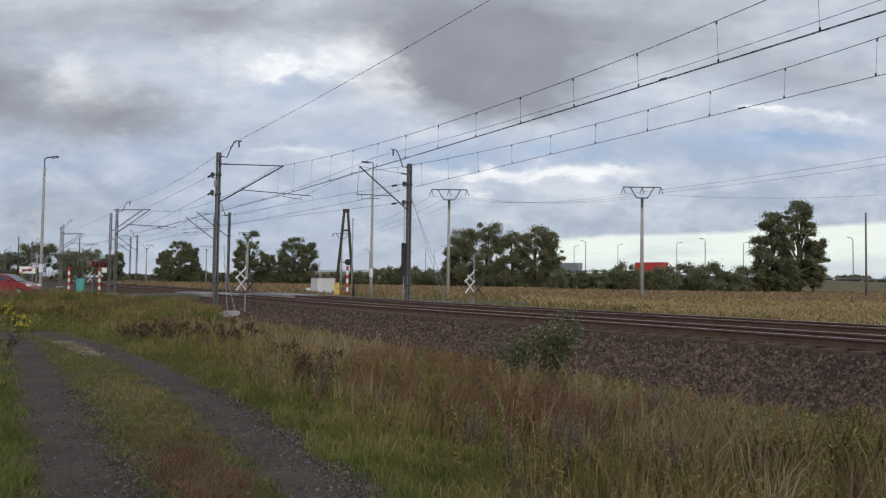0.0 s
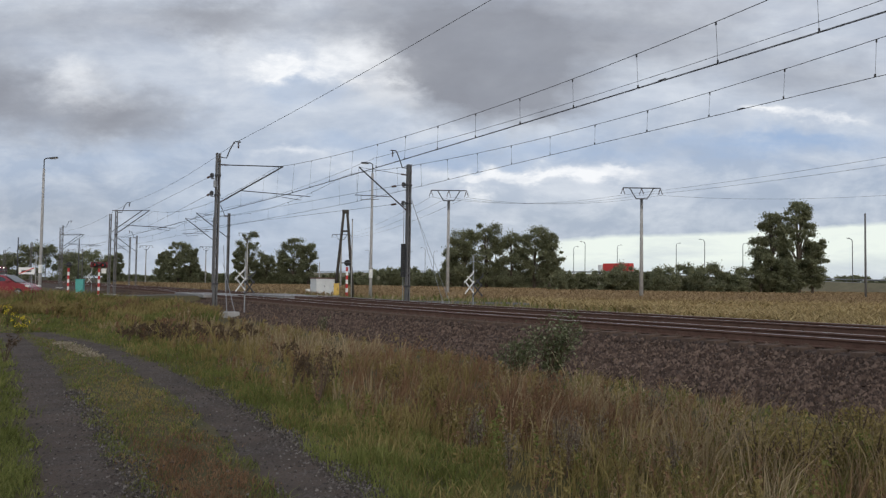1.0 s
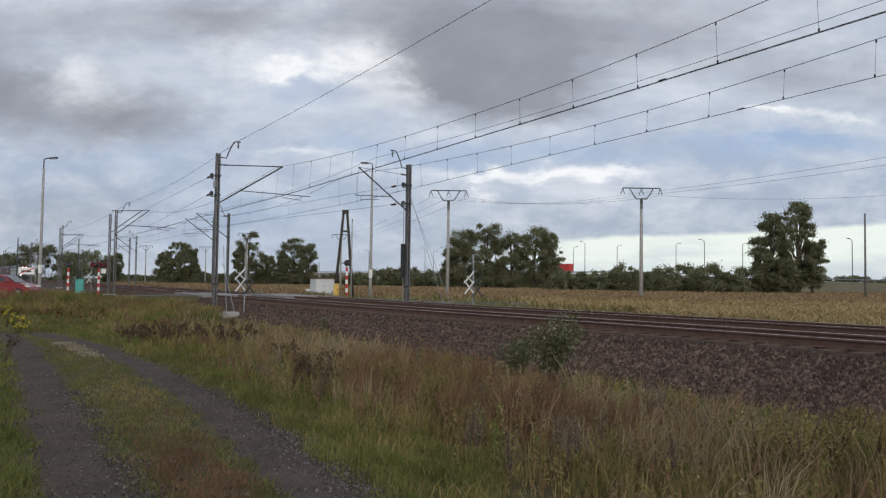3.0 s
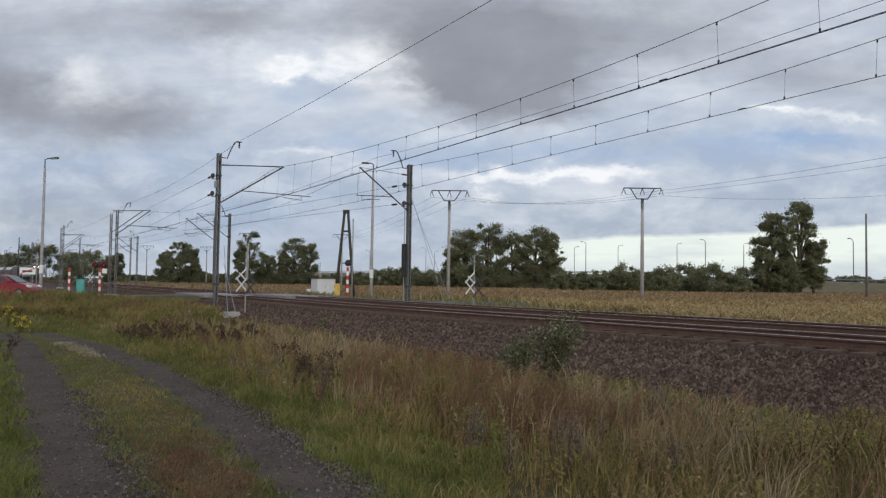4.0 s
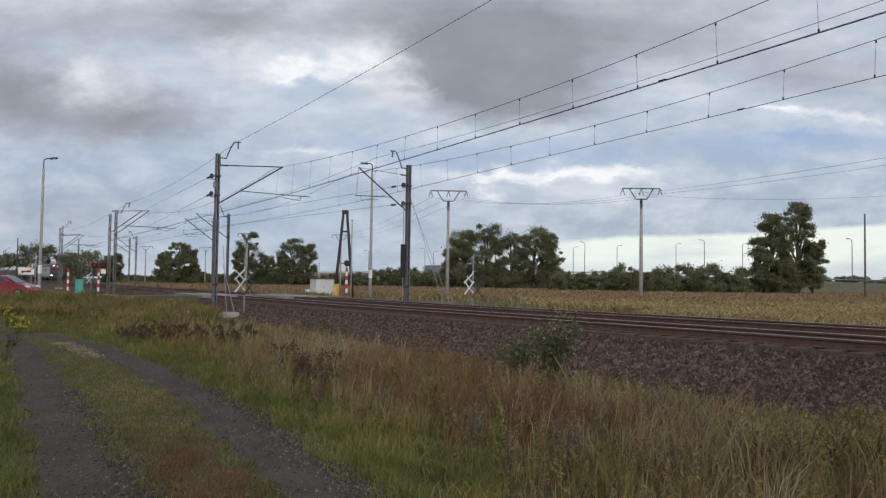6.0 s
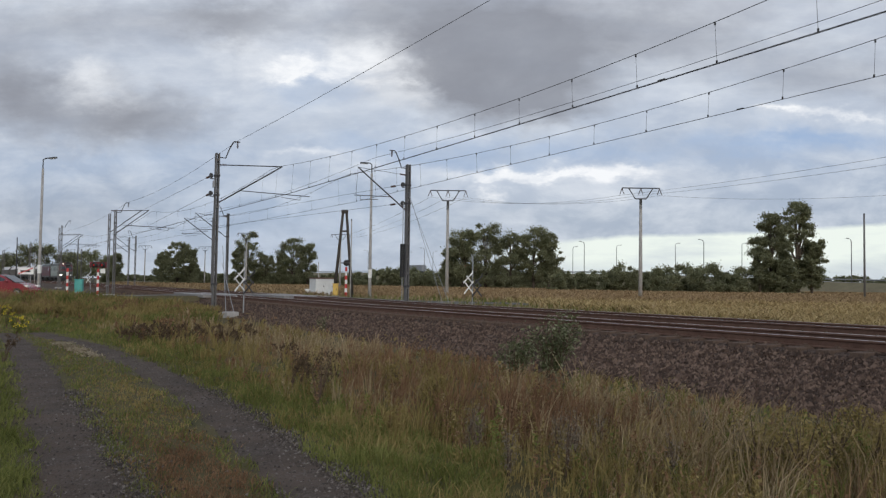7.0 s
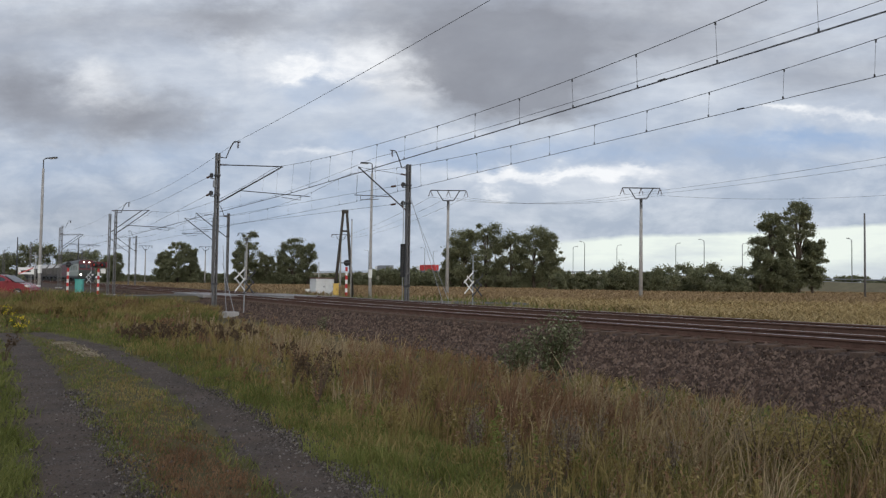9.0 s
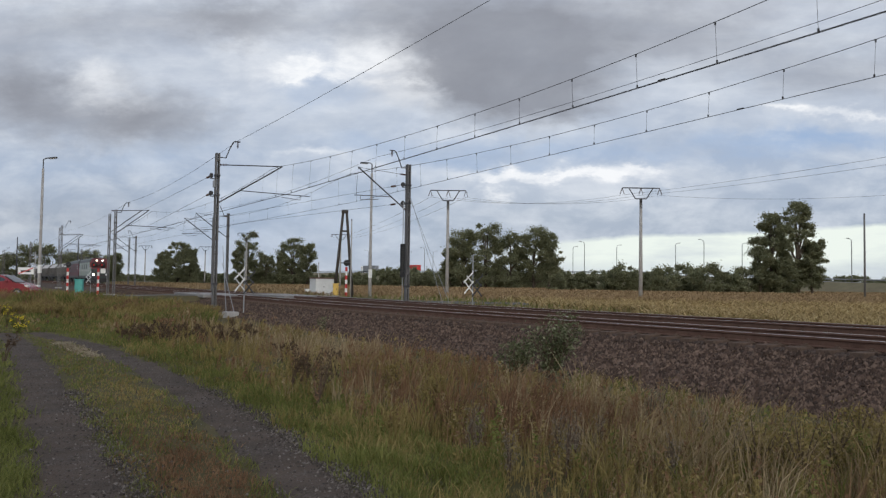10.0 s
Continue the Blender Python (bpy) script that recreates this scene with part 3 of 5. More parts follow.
def hedge(px0, px1, dep, h, seed, label, group):
    """A run of bushes, each a thing of its own."""
    r = random.Random(seed)
    px = px0
    while px < px1:
        d = dep * r.uniform(0.97, 1.05)
        x, y = at(px, d)
        hh = h * r.uniform(0.75, 1.2)
        tree(x, y, hh, hh * r.uniform(1.3, 1.7), seed + int(px), name="bush", label=label, base=0.04, n=34, leaves=130, leaf=0.0012 * dep + 0.05, group=group)
        px += 1400 / d * hh * r.uniform(0.42, 0.66)


hedge(1085, 1340, 146, 4.6, 50, "dense dark-green hedge bush at the field edge", "field edge bushes")
hedge(985, 1075, 150, 4.3, 90, "dense dark-green hedge bush at the field edge", "field edge bushes")
hedge(640, 1000, 215, 4.6, 130, "low dark-green bush beyond the crop field", "far bushes")
hedge(340, 640, 270, 3.2, 170, "low dark-green bush beyond the crop field", "far bushes")
hedge(-60, 178, 330, 12.0, 210, "dark-green wood edge tree behind the level crossing", "wood edge")
hedge(1380, 1640, 420, 6.5, 260, "low dark-green bush beyond the motorway", "distant bushes")
hedge(205, 345, 420, 2.6, 300, "low dark-green bush far behind the fields", "distant bushes")


# ---- crop field ----
M_CROP = leafy("dry_crop", (0.15, 0.110, 0.045), (0.30, 0.215, 0.095), (0.48, 0.385, 0.205), 1.0, 0.25)
M_DRY = leafy("dry_grass", (0.135, 0.100, 0.055), (0.265, 0.200, 0.115), (0.43, 0.345, 0.215), 0.7, 0.3)
M_BROWN = leafy("brown_crop", (0.15, 0.10, 0.055), (0.23, 0.160, 0.085), (0.34, 0.25, 0.14), 1.0, 0.25)
M_RUSTY = leafy("rusty_weeds", (0.092, 0.052, 0.030), (0.175, 0.102, 0.057), (0.27, 0.172, 0.100), 0.7, 0.25)
M_GRASS = leafy("green_grass", (0.056, 0.066, 0.016), (0.115, 0.132, 0.034), (0.21, 0.215, 0.070), 0.7, 0.3)
M_OLIVE = leafy("olive_grass", (0.104, 0.084, 0.030), (0.205, 0.160, 0.060), (0.33, 0.265, 0.112), 0.7, 0.3)


def blades(name, xs, ys, zs, hs, ws, material, seed, lean=0.35, wind=(0.25, -0.1), label="", category="grass", curl=1.0, tuft=None):
    """Grass: one bent, tapering blade for each point; tuft gives a lean shared by neighbours."""
    rs = np.random.RandomState(seed)
    n = len(xs)
    a = rs.uniform(0, 2 * np.pi, n)
    side = np.stack([np.cos(a), np.sin(a), np.zeros(n)], 1) * ws[:, None] / 2
    tilt = rs.normal(size=(n, 2)) * lean + np.array(wind)
    if tuft is not None:
        tilt = tilt + tuft
    base = np.stack([xs, ys, zs], 1)
    mid = base + np.stack([tilt[:, 0] * hs * 0.3, tilt[:, 1] * hs * 0.3, hs * 0.55], 1)
    tip = base + np.stack([tilt[:, 0] * hs * curl, tilt[:, 1] * hs * curl, hs * rs.uniform(0.85, 1.0, n)], 1)
    v = np.stack([base - side, base + side, mid - side * 0.8, mid + side * 0.8, tip], 1).reshape(-1, 3)
    i = np.arange(n)[:, None] * 5
    quads = np.concatenate([i, i + 1, i + 3, i + 2], 1)
    tris = np.concatenate([i + 2, i + 3, i + 4], 1)
    me = bpy.data.meshes.new(name)
    me.from_pydata(v.tolist(), [], quads.tolist() + tris.tolist())
    me.materials.append(material)
    return tagged(new(name, me), label, category, kind="stuff")


def spread(n, px0, px1, d0, d1, seed):
    """Points over the land, thinning with the square of the distance."""
    rs = np.random.RandomState(seed)
    d = d0 * (d1 / d0) ** rs.uniform(0, 1, n)
    k = (rs.uniform(px0, px1, n) - 784) / 1400
    return (0.860 * k + 0.510) * d, (-0.511 * k + 0.859) * d, d, rs


def height_at(x, y):
    return np.array([rise(a, b) for a, b in zip(x, y)])


def left_rut(y):
    return 0.80 + 0.035 * (y - 6.7) - 0.0012 * np.maximum(0, y - 6.7) ** 2 - 0.004 * np.maximum(0, y - 20) ** 2


def right_rut(y):
    bowed = 2.40 + 0.115 * (y - 5.8) - 0.0068 * (y - 5.8) ** 2 - 0.002 * np.maximum(0, y - 20) ** 2
    return np.where(y > 6.0, bowed, left_rut(y) + 1.66)


def crop():
    x, y, d, rs = spread(90000, 560, 1640, 20, 62, 70)
    keep = (x > 21.5 + 0.8 * np.sin(y * 0.3) + 0.12 * np.maximum(0, y - 8) + 0.3 * np.maximum(0, y - 22)) & ~((x < 34) & (y > 46))
    x, y = x[keep], y[keep]
    h = rs.uniform(0.22, 0.62, len(x))
    w = rs.uniform(0.05, 0.10, len(x)) * (0.4 + np.hypot(x, y) / 45)
    g = rs.uniform(0, 1, len(x)) < 0.16 + 0.2 * np.sin(x * 0.5 + y * 0.23)
    blades("crop_field", x[~g], y[~g], height_at(x[~g], y[~g]), h[~g], w[~g], M_CROP, 71, 0.75, (0.1, 0), "dry yellow crop standing in a wide field", "crop")
    blades("crop_field", x[g], y[g], height_at(x[g], y[g]), h[g] * 0.9, w[g], M_OLIVE, 77, 0.75, (0.1, 0), "still green leaves among the ripe crop", "crop")
    x, y, d, rs = spread(60000, 200, 1640, 55, 205, 72)
    keep = (x > 24) & ~((x < 36) & (y < 65) & (y > 40))
    x, y = x[keep], y[keep]
    h = rs.uniform(0.45, 0.68, len(x))
    blades("crop_field", x, y, np.full(len(x), 0.24), h, rs.uniform(0.12, 0.22, len(x)) * (np.hypot(x, y) / 80), M_BROWN, 73, 0.6, (0.1, 0), "brown crop far out in the field", "crop")
    # weeds between the line and the crop
    x, y, d, rs = spread(60000, 200, 1640, 17, 110, 74)
    keep = (x > 20.3) & (x < 23.8 + 0.10 * np.maximum(0, y - 8) + 0.3 * np.maximum(0, y - 22)) & (np.abs(y - 61.6 + 0.6 * x) > 3.4)
    x, y, d = x[keep], y[keep], d[keep]
    h = rs.uniform(0.14, 0.55, len(x)) * (0.6 + 0.5 * np.sin(y * 0.9 + x))
    h = np.maximum(h, 0.08)
    m = rs.uniform(0, 1, len(x)) < 0.55
    blades("verge_grass", x[m], y[m], height_at(x[m], y[m]), h[m], 0.006 + 0.0012 * d[m], M_GRASS, 75, 0.4, (0.1, 0), "olive weeds along the far side of the line")
    blades("verge_grass", x[~m], y[~m], height_at(x[~m], y[~m]), h[~m], 0.006 + 0.0012 * d[~m], M_DRY, 76, 0.4, (0.1, 0), "dry grass along the far side of the line")
    # closed canopy of the crop farther off
    n = Net("crop_canopy")
    f = n.math("ADD", n.math("MULTIPLY", n.noise(0.08, 5), 0.5), n.math("MULTIPLY", n.noise(1.6, 5, 0.7), 0.5))
    mat = n.done(n.ramp(f, (0.35, (0.16, 0.105, 0.055)), (0.5, (0.23, 0.155, 0.085)), (0.68, (0.32, 0.23, 0.13))), 0.95, 0, 0.1)
    bm = bmesh.new()
    rows = []
    for i in range(40):
        dep = 34 * (212 / 34) ** (i / 39)
        row = []
        for j in range(60):
            cx, cy = at(150 + 1500 * j / 59, dep)
            cx = max(cx, 23.0)
            row.append(bm.verts.new((cx, cy, 0.58 + 0.06 * noise.noise((cx * 0.7, cy * 0.7, 0)))))
        rows.append(row)
    for i, (p, q) in enumerate(zip(rows, rows[1:])):
        for j in range(59):
            c = [p[j], p[j + 1], q[j + 1], q[j]]
            if min(v.co.x for v in c) > 24.0 + 0.1 * max(0, c[0].co.y - 8) + 0.3 * max(0, min(c[0].co.y, 40) - 22) - (6.0 if c[0].co.y > 66 else 0) and not (42 < c[0].co.y < 65 and c[0].co.x < 36):
                bm.faces.new(c)
    for v in [v for v in bm.verts if not v.link_faces]:
        bm.verts.remove(v)
    rim = bmesh.ops.extrude_edge_only(bm, edges=[e for e in bm.edges if len(e.link_faces) == 1])
    for v in rim["geom"]:
        if isinstance(v, bmesh.types.BMVert):
            v.co.z = 0.15
    tagged(link("crop_canopy", bm, mat, smooth=True), "closed brown canopy of ripe crop", "crop", kind="stuff")


crop()


# ---- meadow on the near side ----
def meadow():
    toe = 11.2

    def ruts(x, y):
        return np.minimum(np.abs(x - left_rut(y)) / 0.42, np.abs(x - right_rut(y)) / 0.42)

    # short grass on the track's crown and verge
    x, y, d, rs = spread(170000, -60, 900, 4.6, 45, 80)
    edge = 0.25 * np.sin(y * 1.7) + 0.2 * np.sin(y * 4.1 + 1)
    keep = (x < 4.6 + edge) & (x > -7) & ((ruts(x, y) + rs.normal(size=len(x)) * 0.2 > 1.08 + 0.25 * np.sin(y * 3 + x * 5)) | (y > 27))
    x, y, d = x[keep], y[keep], d[keep]
    crown = (x > left_rut(y)) & (x < right_rut(y))
    u = rs.uniform(0, 1, len(x))
    red = crown & (u < 1.25 * np.exp(-((x - 1.85) / 0.55) ** 2 - ((y - 6.6) / 2.1) ** 2) + 0.10)
    straw = crown & ~red & (rs.uniform(0, 1, len(x)) < 0.22 + 0.7 * np.exp(-((x - 2.2) / 0.5) ** 2 - ((y - 12.0) / 2.5) ** 2))
    straw |= ~crown & (x > 3) & (rs.uniform(0, 1, len(x)) < 0.1 + 0.5 * np.sin(x * 2.1 + y * 1.4) ** 2 * np.sin(y * 0.9) ** 2)
    brown = red | straw
    h = np.where(crown, rs.uniform(0.015, 0.065, len(x)), rs.uniform(0.04, 0.16, len(x))) * (0.5 + 0.7 * np.sin(x * 5 + np.sin(y * 3)) ** 2)
    w = 0.0035 + 0.0007 * d
    for m, mat, name, lab in ((~brown, M_GRASS, "short_grass", "short green grass beside a gravel track"), (red, M_RUSTY, "trodden_grass", "reddish-brown trodden grass on the track's crown"),
                               (straw, M_OLIVE, "trodden_grass", "olive trodden grass on the track's crown")):
        blades(name, x[m], y[m], height_at(x[m], y[m]), h[m], w[m], mat, 81, 0.5, (0.1, 0), lab)

    # the taller strip towards the railway
    def patch(x, y, f, ph):
        s = np.sin(x * f + ph + 0.7 * np.sin(y * 0.6)) * np.cos(y * f * 0.8 + ph * 1.7)
        s += 0.8 * np.sin(x * f * 2.9 + ph * 2 + np.sin(y)) * np.cos(y * f * 2.3 + ph)
        s += 0.6 * np.sin(x * f * 6.3 + ph * 3) * np.cos(y * f * 5.1 + ph * 2)
        return np.clip(0.45 + 0.75 * s, 0, 1)

    def stand(x, y, cx, cy, rx, ry):
        """Density of a stand of one plant about a place."""
        return np.exp(-((x - cx) / rx) ** 2 - ((y - cy) / ry) ** 2)

    def tall(name, n, lo, hi, h0, h1, mat, seed, test, lab, wk=0.0010, d1=84, wind=(0.08, -0.03), each=13):
        """Uncut grass in tufts: blades of one tuft share a root, a height and a lean."""
        n = n // each
        x, y, d, rs = spread(n, -60, 1640, 4.3, d1, seed)
        edge = 0.3 * np.sin(y * 1.1 + seed) + 0.25 * np.sin(y * 3.3)
        keep = (x > np.where(y > 26, lo - 1.3 * (y - 26), lo) + edge) & (x > -20)
        keep &= (x < np.minimum(hi, toe - 0.1) + edge * 0.5) & test(x, y, rs.uniform(0, 1, n))
        keep &= ~((np.abs(y - 61.6 + 0.6 * x) < 3.4)) & (y < 95) & (rs.uniform(0, 1, n) < np.clip((10.9 - x) / 2.0, 0.0, 1.0))
        x, y, d = x[keep], y[keep], d[keep]
        h = rs.uniform(h0, h1, len(x)) * np.clip(1.0 - 0.30 * np.maximum(0, x - 6.9 - 0.03 * np.minimum(y, 40)), 0.22, 1.0)
        h *= 0.45 + 0.85 * patch(x, y, 1.9, seed * 0.7)
        h *= np.clip(0.55 + 0.3 * (x - 3.6), 0.5, 1.0)
        h *= rs.uniform(0.75, 1.25, len(x))
        wide = rs.uniform(0.025, 0.075, len(x)) * (1 + 0.03 * d)
        lean = rs.normal(size=(len(x), 2)) * 0.16
        off = rs.normal(size=(len(x), each, 2))
        lean = (lean[:, None] + 0.22 * off).reshape(-1, 2)
        off = off * wide[:, None, None]
        x, y, h, d = (x[:, None] + off[..., 0]).ravel(), (y[:, None] + off[..., 1]).ravel(), np.repeat(h, each), np.repeat(d, each)
        h = h * rs.uniform(0.5, 1.1, len(h))
        blades(name, x, y, height_at(x, y) + np.interp(x, [9.5, 9.75, 11.96], [0.0, 0.03, 0.41]), h, 0.004 + wk * 0.85 * d, mat, seed + 1, 0.16, wind, lab, tuft=lean)

    green_corner = lambda x, y: stand(x, y, 7.3, 4.4, 1.5, 1.5) + 0.7 * stand(x, y, 8.9, 9.5, 0.8, 2.5)
    pale_stand = lambda x, y: stand(x, y, 5.9, 5.4, 1.0, 1.6) + stand(x, y, 7.6, 8.2, 0.8, 1.6) + 0.8 * stand(x, y, 6.5, 17, 1.2, 3) + stand(x, y, 7.0, 22, 1.5, 4)
    red_stand = lambda x, y: stand(x, y, 5.6, 8.6, 1.2, 2.2) + 1.3 * stand(x, y, 6.6, 7.2, 0.9, 1.0) + stand(x, y, 8.0, 14, 1.0, 3)
    tall("olive_grass", 190000, 3.6, 11.2, 0.16, 0.46, M_OLIVE, 90, lambda x, y, u: u < 0.20 + 0.60 * patch(x, y, 0.7, 5.0) - 0.45 * red_stand(x, y) - 0.3 * pale_stand(x, y), "olive-green uncut grass beside the railway")
    tall("green_grass", 90000, 3.3, 11.2, 0.12, 0.40, M_GRASS, 92, lambda x, y, u: u < np.clip(1.1 - 0.36 * (x - 3.3), 0.08, 1) * (0.10 + 0.85 * patch(x, y, 0.9, 1)) + 0.95 * green_corner(x, y) - 0.3 * red_stand(x, y), "fresh green grass along the gravel track")
    tall("dry_grass", 90000, 4.4, 11.2, 0.30, 0.66, M_DRY, 94, lambda x, y, u: u < 0.28 * patch(x, y, 0.55, 0.3) + 0.75 * pale_stand(x, y), "tall dry straw-coloured grass", 0.0008)
    tall("rusty_weeds", 110000, 4.4, 11.2, 0.22, 0.58, M_RUSTY, 96, lambda x, y, u: u < 0.26 * patch(x, y, 0.65, 2.6) + 0.85 * red_stand(x, y) - 0.5 * green_corner(x, y), "reddish-brown withered weeds", 0.0010)

    def herbs(name, n, mat, seed, test, h0, h1, leaves, size, lab):
        """Leafy upright herbs, each a bunch of small leaves on a thin stalk."""
        x, y, d, rs = spread(n, -60, 1640, 4.3, 48, seed)
        keep = (x > 3.7) & (x < 9.2) & test(x, y, rs.uniform(0, 1, n))
        x, y, d = x[keep], y[keep], d[keep]
        m = len(x)
        h = rs.uniform(h0, h1, m) * np.clip(1.0 - 0.4 * np.maximum(0, x - 7.6), 0.3, 1.0)
        z = height_at(x, y)
        k = rs.uniform(0.15, 1.0, (m, leaves))
        lean_x, lean_y = rs.normal(size=(m, 1)) * 0.12, rs.normal(size=(m, 1)) * 0.12
        wide = 0.10 * h[:, None] * (1.2 - k)
        pts = np.stack([x[:, None] + lean_x * k * h[:, None] + rs.normal(size=(m, leaves)) * wide, y[:, None] + lean_y * k * h[:, None] + rs.normal(size=(m, leaves)) * wide, z[:, None] + k * h[:, None]], 2).reshape(-1, 3)
        a = rs.normal(size=(m * leaves, 3)) + np.array([0, 0, 0.3])
        a /= np.linalg.norm(a, axis=1)[:, None]
        b = np.cross(a, rs.normal(size=(m * leaves, 3)))
        b /= np.linalg.norm(b, axis=1)[:, None]
        l = (np.repeat(size + 0.0012 * d, leaves) * rs.uniform(0.6, 1.3, m * leaves))[:, None]
        v = np.stack([pts - a * l, pts + b * l * 0.4, pts + a * l, pts - b * l * 0.4], 1).reshape(-1, 3)
        f = (np.arange(m * leaves)[:, None] * 4 + np.arange(4)[None]).tolist()
        ob = tagged(raw(name, v.tolist(), f, mat), lab, "weeds", kind="stuff")
        blades(name + "_stalks", x, y, z, h, 0.004 + 0.0006 * d, mat, seed + 1, 0.12, (0, 0), "thin stalks of meadow herbs", "weeds")

    herbs("green_herbs", 1300, M_OLIVE, 200, lambda x, y, u: u < 0.3 + 0.6 * patch(x, y, 0.9, 2.2), 0.2, 0.5, 42, 0.012, "leafy olive herbs among the grass")
    herbs("rusty_herbs", 2400, M_RUSTY, 210, lambda x, y, u: u < 0.14 + 0.6 * red_stand(x, y) + 0.25 * patch(x, y, 0.8, 0.5) - 0.6 * green_corner(x, y), 0.25, 0.6, 46, 0.009, "withered red-brown herbs among the grass")
    herbs("grey_herbs", 1200, M_DRY, 220, lambda x, y, u: u < 0.12 + 0.6 * pale_stand(x, y), 0.3, 0.6, 50, 0.008, "pale seeding herbs among the grass")
    herbs("corner_herbs", 1100, M_GRASS, 230, lambda x, y, u: u < 0.05 + 0.9 * green_corner(x, y) + 0.5 * stand(x, y, 3.9, 9, 0.5, 4), 0.2, 0.55, 46, 0.013, "fresh yellow-green herbs")
    # tufts that creep over the edges of the wheel tracks
    x, y, d, rs = spread(30000, -60, 900, 4.6, 30, 85)
    u = ruts(x, y)
    keep = (u > 0.62) & (u < 1.3) & (patch(x, y, 1.6, 0.7) > 0.5) & (x < 5)
    x, y, d = x[keep], y[keep], d[keep]
    blades("edge_grass", x, y, height_at(x, y), rs.uniform(0.03, 0.11, len(x)), 0.004 + 0.0007 * d, M_GRASS, 86, 0.7, (0.1, 0), "olive tufts along the wheel tracks")
    # the meadow about and behind the camera
    rs = np.random.RandomState(83)
    x, y = rs.uniform(-9, 10, 60000), rs.uniform(-14, 5.5, 60000)
    keep = (ruts(x, y) > 1.0) & (np.hypot(x, y) > 0.9)
    x, y = x[keep], y[keep]
    h = rs.uniform(0.05, 0.2, len(x)) * np.where(x > 4, 2.0, 1.0)
    blades("meadow_grass", x, y, height_at(x, y), h, np.full(len(x), 0.012), M_OLIVE, 84, 0.4, (0.1, 0), "olive meadow grass beside the gravel track")
    # rank weeds before the crossing
    x, y, d, rs = spread(60000, -60, 480, 30, 64, 87)
    keep = (x > -14) & (x < 10.9) & (np.abs(y - 61.6 + 0.6 * x) > 3.4) & (y < 60) & (y > 34 + 6 * np.sin(x * 0.7))
    x, y, d = x[keep], y[keep], d[keep]
    m = patch(x, y, 0.5, 1.3) > 0.22
    h = rs.uniform(0.35, 0.85, len(x)) * (0.80 + 0.25 * np.sin(x * 1.3 + y * 0.5)) * np.where(y > 42, 1.2, 0.85) * np.where(x < 4.2, 1.1, 1.0) * np.clip(1.5 - 0.08 * x, 0.7, 1.1)
    g = m & (patch(x, y, 0.8, 3.1) > 0.6)
    m &= ~g
    blades("rank_weeds", x[g], y[g], height_at(x[g], y[g]), h[g], 0.008 + 0.0012 * d[g], M_GRASS, 82, 0.35, (0.1, 0), "rank green weeds before the level crossing", "weeds")
    blades("rank_weeds", x[m], y[m], height_at(x[m], y[m]), h[m], 0.008 + 0.0012 * d[m], M_OLIVE, 88, 0.35, (0.1, 0), "rank olive weeds before the level crossing", "weeds")
    m = ~(m | g)
    blades("rank_weeds", x[m], y[m], height_at(x[m], y[m]), h[m] * 0.9, 0.008 + 0.0012 * d[m], M_RUSTY, 89, 0.35, (0.1, 0), "rank brown weeds before the level crossing", "weeds")


meadow()


# ---- gravel ruts ----
def gravel_material():
    n = Net("gravel")
    vor = n.node("TexVoronoi", Scale=38.0, Vector=n.coords())
    stones = n.ramp(vor.outputs["Color"], (0.0, (0.035, 0.028, 0.025)), (0.6, (0.075, 0.063, 0.056)), (1.0, (0.15, 0.135, 0.125)))
    earth = n.ramp(n.noise(1.1, 5), (0.35, (0.052, 0.039, 0.031)), (0.65, (0.092, 0.070, 0.056)))
    col = n.mix(n.ramp(n.noise(2.4, 5, 0.65), (0.45, (0.05, 0.05, 0.05)), (0.70, (0.7, 0.7, 0.7))), earth, stones)
    n.bump(n.math("ADD", n.math("MULTIPLY", vor.outputs["Distance"], -1.0), n.math("MULTIPLY", n.noise(6.0, 5), 2.0)), 0.7, 0.02)
    return n.done(col, 0.95, 0, 0.2)


M_GRAVEL = gravel_material()


def rut(fn, half, y0, y1):
    bm = bmesh.new()
    rows = []
    n = int((y1 - y0) / 0.2)
    for i in range(n + 1):
        y = y0 + (y1 - y0) * i / n
        c = float(fn(y))
        l = half + 0.16 * noise.noise((0, y * 1.3, 1)) + 0.05 * noise.noise((0, y * 5, 2))
        r = half + 0.16 * noise.noise((5, y * 1.3, 1)) + 0.05 * noise.noise((5, y * 5, 2))
        row = []
        for k in (-1.0, -0.6, 0.0, 0.6, 1.0):
            x = c + (l if k < 0 else r) * k
            row.append(bm.verts.new((x, y, rise(x, y) + (-0.03 if abs(k) == 1 else 0.012))))
        rows.append(row)
    for p, q in zip(rows, rows[1:]):
        for j in range(4):
            bm.faces.new((p[j], p[j + 1], q[j + 1], q[j]))
    return tagged(link("gravel_track", bm, M_GRAVEL, smooth=True), "worn grey-brown gravel wheel track", "track", "wheel tracks", "structure")


rut(left_rut, 0.44, -40, 27)
rut(right_rut, 0.42, -40, 27)


